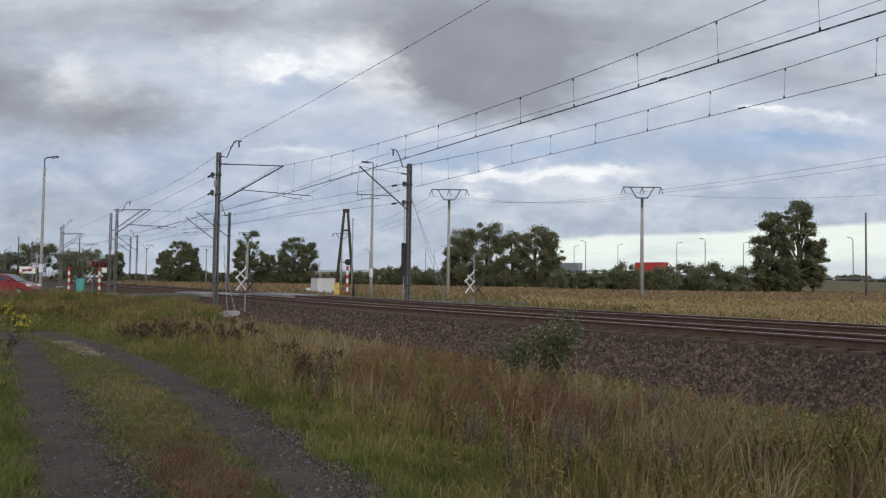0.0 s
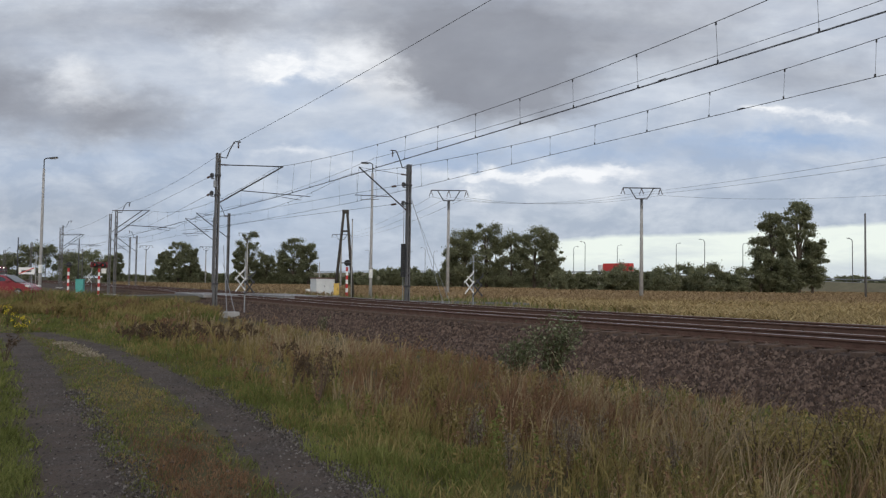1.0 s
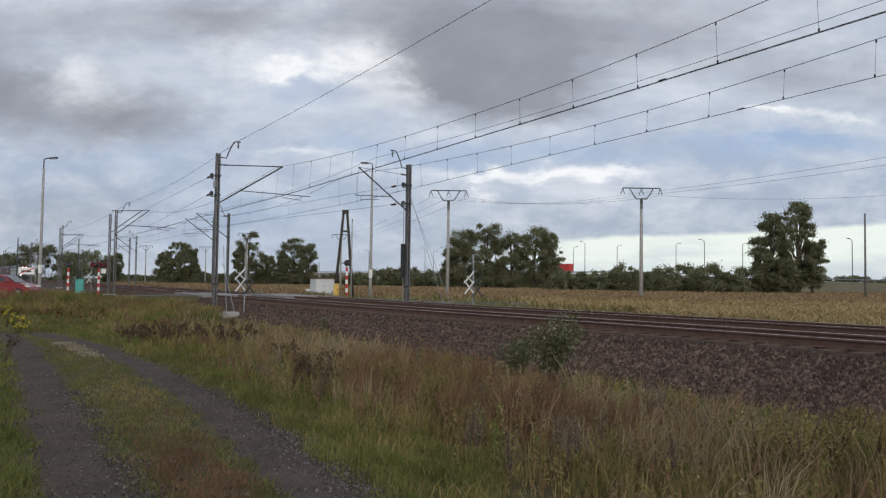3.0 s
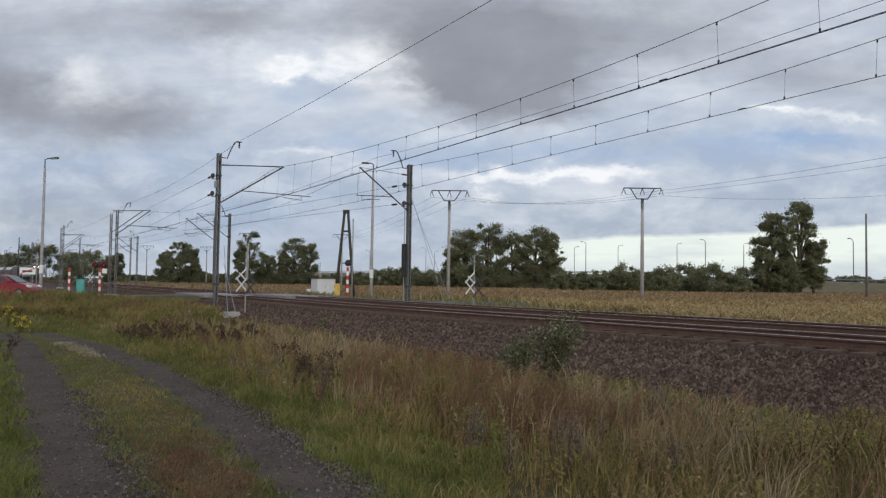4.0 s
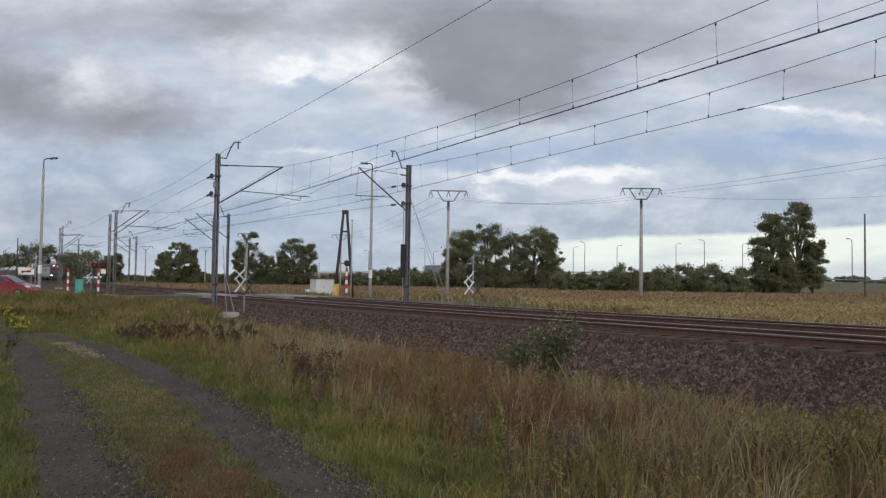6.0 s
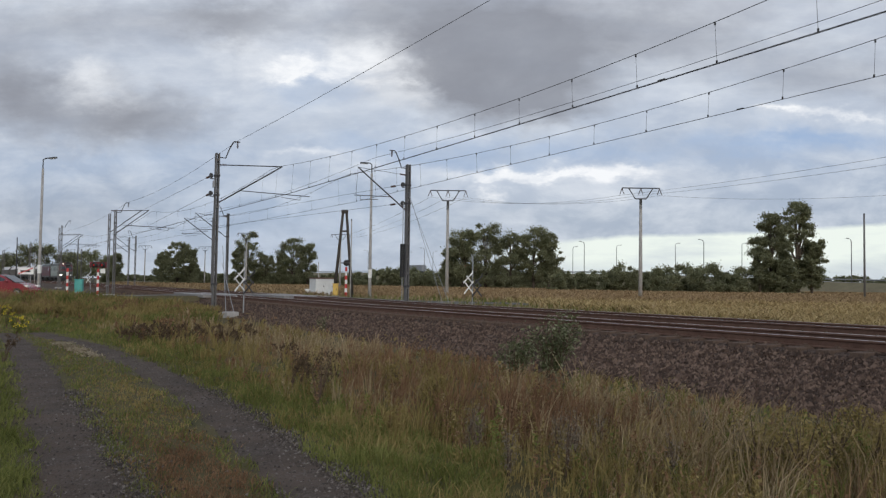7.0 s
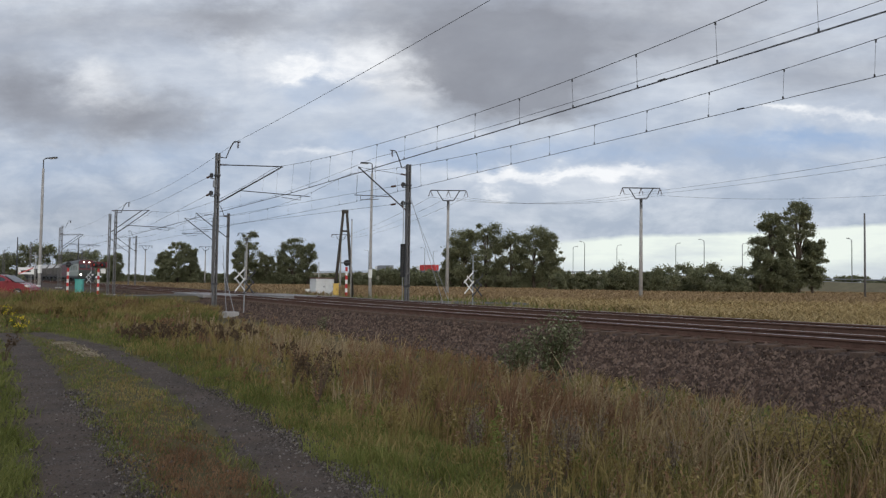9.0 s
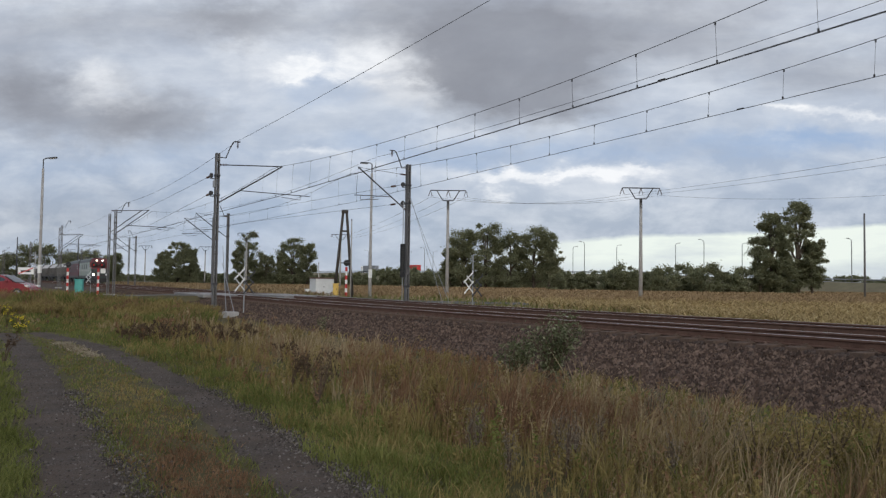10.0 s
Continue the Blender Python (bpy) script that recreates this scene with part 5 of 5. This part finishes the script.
def motorway():
    bank = plain("grassy_bank", (0.095, 0.085, 0.050), (0.165, 0.145, 0.09), 0.3, 0.95)
    tar = plain("motorway_asphalt", (0.13, 0.13, 0.13), (0.20, 0.20, 0.195), 0.5, 0.9)
    bm = bmesh.new()
    rows = []
    for i in range(34):
        k = 0.9 - 3.3 * i / 33
        z = route(k).z
        rows.append([bm.verts.new((*route(k, s).to_2d(), zz)) for s, zz in ((-13 - 2 * z, -0.1), (-13, z), (13, z), (13 + 2 * z, -0.1))])
    for p, q in zip(rows, rows[1:]):
        for j in range(3):
            f = bm.faces.new((p[j], p[j + 1], q[j + 1], q[j]))
            f.material_index = 1 if j == 1 else 0
    bmesh.ops.recalc_face_normals(bm, faces=bm.faces)
    tagged(link("motorway_bank", bm, [bank, tar]), "grassy motorway embankment with an asphalt deck", "embankment", kind="structure")
    for s in (-12.2, 12.2):
        ob = thing("guard_rail", Matrix.Identity(4), "galvanised motorway guard rail on posts", "guard rail", "guard rails")
        pts = [route(0.9 - 3.3 * i / 60, s) for i in range(61)]
        part("rail_beam", tube([q + Vector((0, 0, 0.85)) for q in pts], 0.14, sides=6), M_GALV, ob)
        bm = bmesh.new()
        for q in pts:
            tube([q - Vector((0, 0, 0.2)), q + Vector((0, 0, 0.85))], 0.06, bm, 5)
        tagged(part("posts", bm, M_GALV, ob), "", "", "", "stuff")


motorway()


def motorway_lamp(k, side):
    q = route(k, side)
    turn = math.degrees(math.atan2(-0.511 * 0.812 + 0.859 * 0.584, 0.860 * 0.812 + 0.510 * 0.584))
    ob = thing("motorway_lamp", Matrix.Translation(q) @ pose(0, 0, 0, 0, 0, turn + (0 if side > 0 else 180)), "slim grey motorway lamp with a curved arm", "street lamp", "motorway lamps")
    part("column", tube([(0, 0, -0.2), (0, 0, 11.2), (-0.25, 0, 11.7), (-0.9, 0, 12.0), (-1.8, 0, 12.1)], 0.14, sides=8, r1=0.06), M_GALV, ob, smooth=True)
    part("luminaire", box(-2.7, -1.7, -0.22, 0.22, 12.02, 12.2, bevel=0.04), M_STEEL, ob)


for k in (0.81, 0.50, 0.19, -0.155, -0.5, -0.85, -1.2):
    motorway_lamp(k, 12.8)
for k in (0.53, 0.35, 0.17, -0.012, -0.2, -0.36, -0.53, -0.7, -0.87, -1.04, -1.2):
    motorway_lamp(k, -12.8)


def lorry(name, cloth, label, cab_mat):
    ob = thing(name, Matrix.Identity(4), label, "lorry", "motorway lorries")
    part("trailer", box(-8.2, 4.6, -1.27, 1.27, 1.15, 4.0, bevel=0.06), cloth, ob)
    part("chassis", box(-8.0, 7.0, -0.9, 0.9, 0.65, 1.14, bevel=0.03), M_STEEL, ob)
    cab = part("cab", box(5.1, 7.2, -1.22, 1.22, 0.7, 3.6, bevel=0.18), cab_mat, ob)
    part("windscreen", box(7.18, 7.23, -1.05, 1.05, 1.9, 2.8, bevel=0.02), M_GLASS, cab)
    for x in (-6.6, -5.3, -4.0, 4.4, 6.3):
        for s in (-1.05, 1.05):
            wheel(ob, x, s, 0.5, 0.5, 0.32)
    return ob


red_lorry = lorry("lorry", M_RED, "red curtain-sided lorry driving on the motorway", M_WHITE)
grey_lorry = lorry("lorry", M_GALV, "grey box lorry driving on the motorway", M_WHITE)


# ---- train ----
M_LOCO = plain("grey_green_paint", (0.20, 0.235, 0.205), (0.30, 0.34, 0.30), 1.5, 0.45)
M_LOCO2 = plain("dark_green_paint", (0.030, 0.036, 0.033), (0.055, 0.062, 0.057), 1.5, 0.5)
M_MAROON = plain("maroon_paint", (0.075, 0.014, 0.020), (0.115, 0.024, 0.030), 2.0, 0.5)
M_WAGON = plain("wagon_grey", (0.07, 0.067, 0.063), (0.14, 0.132, 0.125), 1.0, 0.8)
M_PALE = plain("pale_wagon_roof", (0.38, 0.37, 0.36), (0.55, 0.54, 0.52), 0.8, 0.7)
M_BEAM = glow("headlamp", (1.0, 0.94, 0.78), 6.0)


def bogie(parent, y, wb=2.6, r=0.6):
    b = part("bogie", box(-1.05, 1.05, y - wb / 2 - 0.7, y + wb / 2 + 0.7, 0.55, 0.95, bevel=0.05), M_BLACK, parent)
    for k in (-wb / 2, wb / 2):
        for s in (-0.75, 0.75):
            part("wheel", lathe([(0.05, -0.07), (r, -0.07), (r, 0.05), (r + 0.03, 0.06), (r + 0.03, 0.08), (0.05, 0.08)], 20, None, Matrix.Translation((s, y + k, r)) @ pose(0, 0, 0, 0, 90)), M_STEEL, b)


def locomotive(lead=True):
    """A four-axle electric; its front faces -y, the origin on the rail head under its front."""
    ob = thing("locomotive", Matrix.Identity(4), "grey-green electric locomotive with lit headlamps" if lead else "dark maroon locomotive coupled behind the leading one", "locomotive", "train locomotives")
    lamp_mat, side_mat, nose = (M_BEAM, M_LOCO, M_MAROON) if lead else (M_WHITE, M_MAROON, M_LOCO2)
    prof = [(-1.48, 1.25), (-1.5, 2.0), (-1.5, 3.4), (-1.38, 3.86), (-0.9, 4.12), (0.9, 4.12), (1.38, 3.86), (1.5, 3.4), (1.5, 2.0), (1.48, 1.25)]
    bm = bmesh.new()
    rings = [[bm.verts.new((a * w, y + (0.35 * max(0, b - 2.3) if y < 8 else -0.35 * max(0, b - 2.3)) * e, b)) for a, b in prof] for y, w, e in ((0.35, 0.9, 1), (0.8, 1, 1), (15.1, 1, 1), (15.55, 0.9, 1))]
    for p, q in zip(rings, rings[1:]):
        for j in range(len(prof)):
            bm.faces.new((p[j], p[(j + 1) % len(prof)], q[(j + 1) % len(prof)], q[j]))
    bm.faces.new(rings[0])
    bm.faces.new(rings[-1][::-1])
    bmesh.ops.recalc_face_normals(bm, faces=bm.faces)
    for f in bm.faces:
        if f.normal.y < -0.7:
            f.material_index = 2
        elif f.calc_center_median().z > 3.6 or f.calc_center_median().z < 1.5:
            f.material_index = 1
    part("body", bm, [side_mat, M_LOCO2, nose], ob)
    part("skirt", box(-1.47, 1.47, 0.3, 15.6, 0.85, 1.26, bevel=0.04), M_LOCO2, ob)
    part("front_band", box(-1.34, 1.34, 0.24, 0.36, 1.3, 2.3, bevel=0.02), M_LOCO2, ob, "dark front panel")
    for s in (-1, 1):
        m = pose(s * 0.66, 0.64, 2.95, -19.3, 0, 0)
        part("windscreen", box(-0.56, 0.56, -0.10, 0.02, -0.36, 0.36, bevel=0.02, m=m), M_GLASS, ob)
        lamp = part("lamp_housing", lathe([(0.22, 0), (0.22, 0.12), (0.18, 0.14)], 18, None, Matrix.Translation((s * 0.98, 0.26, 1.42)) @ pose(0, 0, 0, 90)), M_STEEL, ob)
        part("lamp_glass", lathe([(0.17, 0), (0.15, 0.03), (0.02, 0.05)], 18, None, Matrix.Translation((s * 0.98, 0.13, 1.42)) @ pose(0, 0, 0, 90)), lamp_mat if s < 0 else M_WHITE, lamp)
        part("buffer", lathe([(0.10, 0), (0.10, 0.45), (0.24, 0.46), (0.24, 0.5)], 16, None, Matrix.Translation((s * 0.88, 0.3, 1.05)) @ pose(0, 0, 0, 90)), M_STEEL, ob)
        for i in range(5):
            part("side_window" if i in (0, 4) else "louvre", box(s * 1.5 - 0.012, s * 1.5 + 0.012, 1.4 + 2.9 * i, 2.4 + 2.9 * i, 2.35, 3.1, bevel=0.004), M_GLASS if i in (0, 4) else M_LOCO2, ob)
        part("side_stripe", box(s * 1.507 - 0.004, s * 1.507 + 0.004, 0.9, 15.0, 2.02, 2.14), M_PALE if lead else M_LOCO2, ob, "stripe along the side")
    for k in (-0.45, 0.45):
        part("upper_lamp", lathe([(0.10, 0), (0.10, 0.12), (0.02, 0.15)], 16, None, Matrix.Translation((k, 0.86, 3.72)) @ pose(0, 0, 0, 90)), lamp_mat, ob)
    part("plough", box(-1.25, 1.25, 0.1, 0.25, 0.2, 0.85, bevel=0.03), M_BLACK, ob)
    for y in (3.6, 12.3):
        bogie(ob, y)
    for y, up in ((3.6, 0), (12.3, 1)):
        z = 4.36
        pan = part("pantograph", tube([(-0.6, y, z), (0.6, y, z)], 0.05), M_STEEL, ob)
        bm = tube([(0, y + 0.8, z), (0, y - 0.6, z + (0.8 if up else 0.15)), (0, y + 0.4, z + (1.24 if up else 0.25))], 0.035)
        tube([(-0.85, y + 0.4, z + (1.24 if up else 0.25)), (0.85, y + 0.4, z + (1.24 if up else 0.25))], 0.035, bm)
        part("frame", bm, M_STEEL, pan)
        for s in (-0.5, 0.5):
            part("insulator", insulator(Matrix.Translation((s, y, 4.10)), 0.26, 0.09, 3), M_INSUL, pan)
    return ob


def wagon():
    """A covered hopper: sloped pale top, grey ribbed sides."""
    ob = thing("freight_wagon", Matrix.Identity(4), "grey covered hopper wagon with a pale sloping top", "wagon", "train wagons")
    prof = [(-1.35, 1.2), (-1.5, 1.6), (-1.5, 3.0), (-0.75, 3.85), (0.75, 3.85), (1.5, 3.0), (1.5, 1.6), (1.35, 1.2)]
    bm = sweep(prof, 0.9, 12.1, 12)
    for f in bm.faces:
        if f.calc_center_median().z > 3.2 and abs(f.normal.y) < 0.5:
            f.material_index = 1
    part("hopper", bm, [M_WAGON, M_PALE], ob)
    for i in range(9):
        for s in (-1, 1):
            part("rib", box(s * 1.54 - 0.05, s * 1.54 + 0.05, 1.2 + 1.32 * i, 1.3 + 1.32 * i, 1.5, 3.0), M_WAGON, ob)
    part("frame", box(-1.3, 1.3, 0.35, 12.65, 0.95, 1.19, bevel=0.02), M_BLACK, ob)
    for s in (-0.88, 0.88):
        for y, k in ((0.36, -1), (12.64, 1)):
            part("buffer", lathe([(0.09, 0), (0.09, 0.3), (0.22, 0.31), (0.22, 0.35)], 12, None, Matrix.Translation((s, y, 1.05)) @ pose(0, 0, 0, 90 * -k)), M_STEEL, ob)
    for y in (2.6, 10.4):
        bogie(ob, y, 1.8, 0.46)
    return ob


train = [(locomotive(), 0.0), (locomotive(False), 16.2)]
w0 = wagon()
train.append((w0, 32.4))
for i in range(4):
    train.append((copy_thing(w0, Matrix.Identity(4)), 32.4 + 13.0 * (i + 1)))


# ---- shrub and tall weeds in the meadow ----
M_WILLOW = leafy("willow_leaves", (0.045, 0.055, 0.024), (0.092, 0.104, 0.050), (0.27, 0.28, 0.18), 1.0, 0.3)
M_STALK = plain("dry_stalk", (0.05, 0.032, 0.022), (0.11, 0.075, 0.05), 9.0, 0.9)
M_SEED = leafy("seed_heads", (0.045, 0.030, 0.020), (0.085, 0.058, 0.036), (0.14, 0.10, 0.062), 1.0, 0.1)
M_PLUME = leafy("grey_plumes", (0.12, 0.100, 0.072), (0.19, 0.158, 0.118), (0.28, 0.235, 0.18), 1.0, 0.3)
M_FLOWER = leafy("yellow_petals", (0.45, 0.34, 0.02), (0.62, 0.50, 0.03), (0.75, 0.62, 0.08), 1.0, 0.2)


def leaf_cloud(pts, size, rs, long=2.2):
    """A pointed leaf at each point."""
    n = len(pts)
    a = rs.normal(size=(n, 3)) + np.array([0, 0, 0.5])
    a /= np.linalg.norm(a, axis=1)[:, None]
    b = np.cross(a, rs.normal(size=(n, 3)))
    b /= np.linalg.norm(b, axis=1)[:, None]
    l = size * rs.uniform(0.6, 1.3, size=(n, 1))
    v = np.stack([pts - a * l, pts + b * l / long, pts + a * l, pts - b * l / long], 1).reshape(-1, 3)
    f = (np.arange(n)[:, None] * 4 + np.arange(4)[None]).tolist()
    return v.tolist(), f


def plant(name, x, y, h, spread_w, stems, leaves, leaf, mat, seed, label, category, top_heavy=False, group="", head=None):
    """Branching stems from one root with leaves along them."""
    rs = np.random.RandomState(seed)
    ob = thing(name, pose(x, y, rise(x, y)), label, category, group)
    pts, heads = [], []
    for i in range(stems):
        a, t = rs.uniform(0, 6.28), rs.uniform(0.15, 1.0) ** 0.7
        tip = np.array([math.cos(a) * spread_w * t + 0.06 * h, math.sin(a) * spread_w * t, h * rs.uniform(0.6, 1.0) * (1.0 - 0.25 * t)])
        mid = tip * np.array([0.35, 0.35, 0.55])
        part("stem", tube([(0, 0, -0.05), mid.tolist(), tip.tolist()], 0.007 + 0.004 * h, None, 5, 0.002), M_STALK, ob)
        k = rs.uniform(0.72 if top_heavy else 0.22, 1.03, leaves)[:, None]
        p = np.where(k < 0.5, mid[None] * k * 2, mid[None] + (tip - mid)[None] * (k - 0.5) * 2)
        pts.append(p + rs.normal(size=(leaves, 3)) * (0.030 if top_heavy else 0.055) * max(h, 0.6))
        heads.append(tip)
    v, f = leaf_cloud(np.concatenate(pts), leaf, rs)
    tagged(raw("leaves", v, f, mat, ob), "", "", "", "stuff")
    if head is not None:
        hp = np.repeat(np.array(heads), 8, axis=0) + rs.normal(size=(len(heads) * 8, 3)) * 0.03
        v, f = leaf_cloud(hp, 0.024, rs, 1.3)
        tagged(raw("flower_heads", v, f, head, ob), "", "", "", "stuff")
    return ob


plant("shrub", 8.45, 10.6, 1.42, 0.50, 40, 52, 0.034, M_WILLOW, 1, "grey-green willow shrub on the ballast foot", "shrub")
plant("shrub", 7.95, 10.9, 0.95, 0.46, 26, 46, 0.034, M_WILLOW, 2, "low grey-green willow shrub on the ballast foot", "shrub")

plant("shrub", 10.0, 24.5, 0.75, 0.3, 10, 16, 0.035, M_WILLOW, 3, "small pale-leaved shrub on the ballast", "shrub")

DOCKS = ((515, 690, 0.75), (535, 680, 0.62), (548, 690, 0.7), (570, 700, 0.8), (560, 720, 0.9), (500, 640, 0.6), (590, 650, 0.5), (420, 612, 0.55), (440, 606, 0.6), (380, 600, 0.55), (350, 604, 0.6), (320, 598, 0.5), (290, 600, 0.55), (260, 594, 0.5), (240, 598, 0.5), (300, 610, 0.5), (400, 610, 0.5), (8, 640, 0.75))


def on_ground(px, py):
    """Plan place of a point of level ground by bearing and dip below the eye."""
    k, v = (px - 784) / 1400, (441 - py) / 1400
    d = Vector((0.860 * k - 0.034 * v + 0.510, -0.511 * k - 0.029 * v + 0.859, 0.014 * k + 0.999 * v + 0.042))
    return -EYE.z / d.z * d.x, -EYE.z / d.z * d.y


BAND = [(215 + 12 * i, 600 + 9 * math.sin(2.3 * i), 0.42 + 0.10 * math.sin(1.7 * i)) for i in range(20)]
for i, (px, py, h) in enumerate([*DOCKS, *BAND]):
    x, y = on_ground(px, py)
    plant("dock_weed", x, y, h, 0.16 + 0.1 * h, 7, 26, 0.016 + 0.0006 * y, M_SEED, 320 + i, "dark-brown withered dock with seed heads", "weed", True, "withered weeds")
for i, (px, py, h) in enumerate(((832, 810, 0.62), (845, 800, 0.55), (1000, 850, 0.75), (1015, 830, 0.6), (1150, 760, 0.62), (1170, 750, 0.55), (1240, 800, 0.6), (1060, 800, 0.5), (985, 820, 0.6), (1300, 830, 0.55), (1190, 860, 0.6), (900, 850, 0.5))):
    x, y = on_ground(px, py)
    plant("mugwort", x, y, h, 0.08, 6, 75, 0.011, M_PLUME, 50 + i, "pale grey-brown mugwort plume in tall grass", "weed", False, "grey plumes")
for i, (px, py, h) in enumerate(((1340, 860, 0.75), (1420, 870, 0.75), (1480, 840, 0.7), (1545, 860, 0.75), (1390, 830, 0.65), (1520, 800, 0.62), (700, 700, 0.6), (640, 680, 0.6), (760, 720, 0.55), (1280, 790, 0.5), (180, 565, 0.8), (140, 560, 0.8), (100, 563, 0.8), (230, 560, 0.7), (520, 610, 0.6))):
    x, y = on_ground(px, py)
    plant("goldenrod", x, y, h, 0.26, 12, 40, 0.020 + 0.0006 * y, M_OLIVE, 70 + i, "olive-yellow goldenrod clump gone over", "weed", False, "goldenrod clumps")
for i, (px, py, h) in enumerate(((12, 580, 0.75), (40, 583, 0.5), (25, 582, 0.6), (4, 560, 0.7), (30, 590, 0.4))):
    x, y = on_ground(px, py)
    plant("yellow_flower", x, y, h, 0.2, 6, 22, 0.03, M_GRASS, 90 + i, "wild plant with bright yellow flowers", "flower", False, "yellow flowers", M_FLOWER)


def dry_patch():
    """Heap of cut straw by the wheel track."""
    rs = np.random.RandomState(3)
    n = 1500
    k = rs.uniform(0, 1, n)
    x0, y0 = on_ground(105, 607)
    x1, y1 = on_ground(168, 630)
    x = x0 + (x1 - x0) * k + rs.normal(size=n) * 0.11
    y = y0 + (y1 - y0) * k + rs.normal(size=n) * 0.16
    straw = leafy("pale_straw", (0.16, 0.13, 0.085), (0.26, 0.215, 0.15), (0.36, 0.31, 0.22), 1.0, 0.2)
    blades("straw", x, y, height_at(x, y) + 0.02, rs.uniform(0.015, 0.05, n), np.full(n, 0.022), straw, 4, 1.6, (0, 0), "pale dry straw lying beside a wheel track", "straw")


dry_patch()


# ---- sleepers: a part each where the camera stands nearest ----
def sleepers():
    m = plain("brown_sleeper", (0.065, 0.045, 0.036), (0.150, 0.110, 0.086), 4.0, 0.95, spec=0.1)
    bm = box(-1.28, 1.28, -0.125, 0.125, -0.16, 0.0, bevel=0.015)
    for k in (-0.752, 0.752):
        box(k - 0.16, k + 0.16, -0.08, 0.08, 0.0, 0.018, bm)
        for q in (-0.1, 0.1):
            box(k + q - 0.02, k + q + 0.02, -0.03, 0.03, 0.015, 0.05, bm)
    first = link("sleeper", bm, m, bed)
    data = first.data
    first.location = (NEAR, 1.0, RAIL - 0.17 + grade(1.0))
    for c in (NEAR, FAR):
        for i in range(150):
            if c == NEAR and i == 0:
                continue
            ob = new("sleeper", data)
            ob.parent = bed
            ob.location = (c, 1.0 + 0.6 * i, RAIL - 0.17 + grade(1.0 + 0.6 * i))
    bm = bmesh.new()
    for c in (NEAR, FAR):
        for i in range(180):
            s = 91.6 + 0.6 * i
            box(c + bend(s) - 1.28, c + bend(s) + 1.28, s - 0.12, s + 0.12, 0.42, 0.565, bm)
    tagged(link("far_sleepers", bm, m, bed), "", "", "", "stuff")


sleepers()


# ---- movement ----
def motions():
    walk(sky, [(0.0, Matrix.Translation(EYE) @ pose(0, 0, 0, 0, 0, 1.31)), (10.0, Matrix.Translation(EYE) @ pose(0, 0, 0, 0, 0, -0.33))])
    for car, back in train:
        rows = []
        for i in range(11):
            s = 139.0 + 17.4 * (10 - i) + back
            rows.append((float(i), on_track(FAR, s, RAIL + grade(s))))
        walk(car, rows)
    for lorry_ob, k0 in ((red_lorry, 0.0), (grey_lorry, -0.27)):
        rows = []
        for i in range(6):
            k = k0 - 0.2 * i
            a, b = route(k, 6.0), route(k - 0.05, 6.0)
            d = b - a
            rows.append((2.0 * i, Matrix.Translation(a) @ pose(0, 0, 0, 0, 0, math.degrees(math.atan2(d.y, d.x)))))
        walk(lorry_ob, rows)


motions()
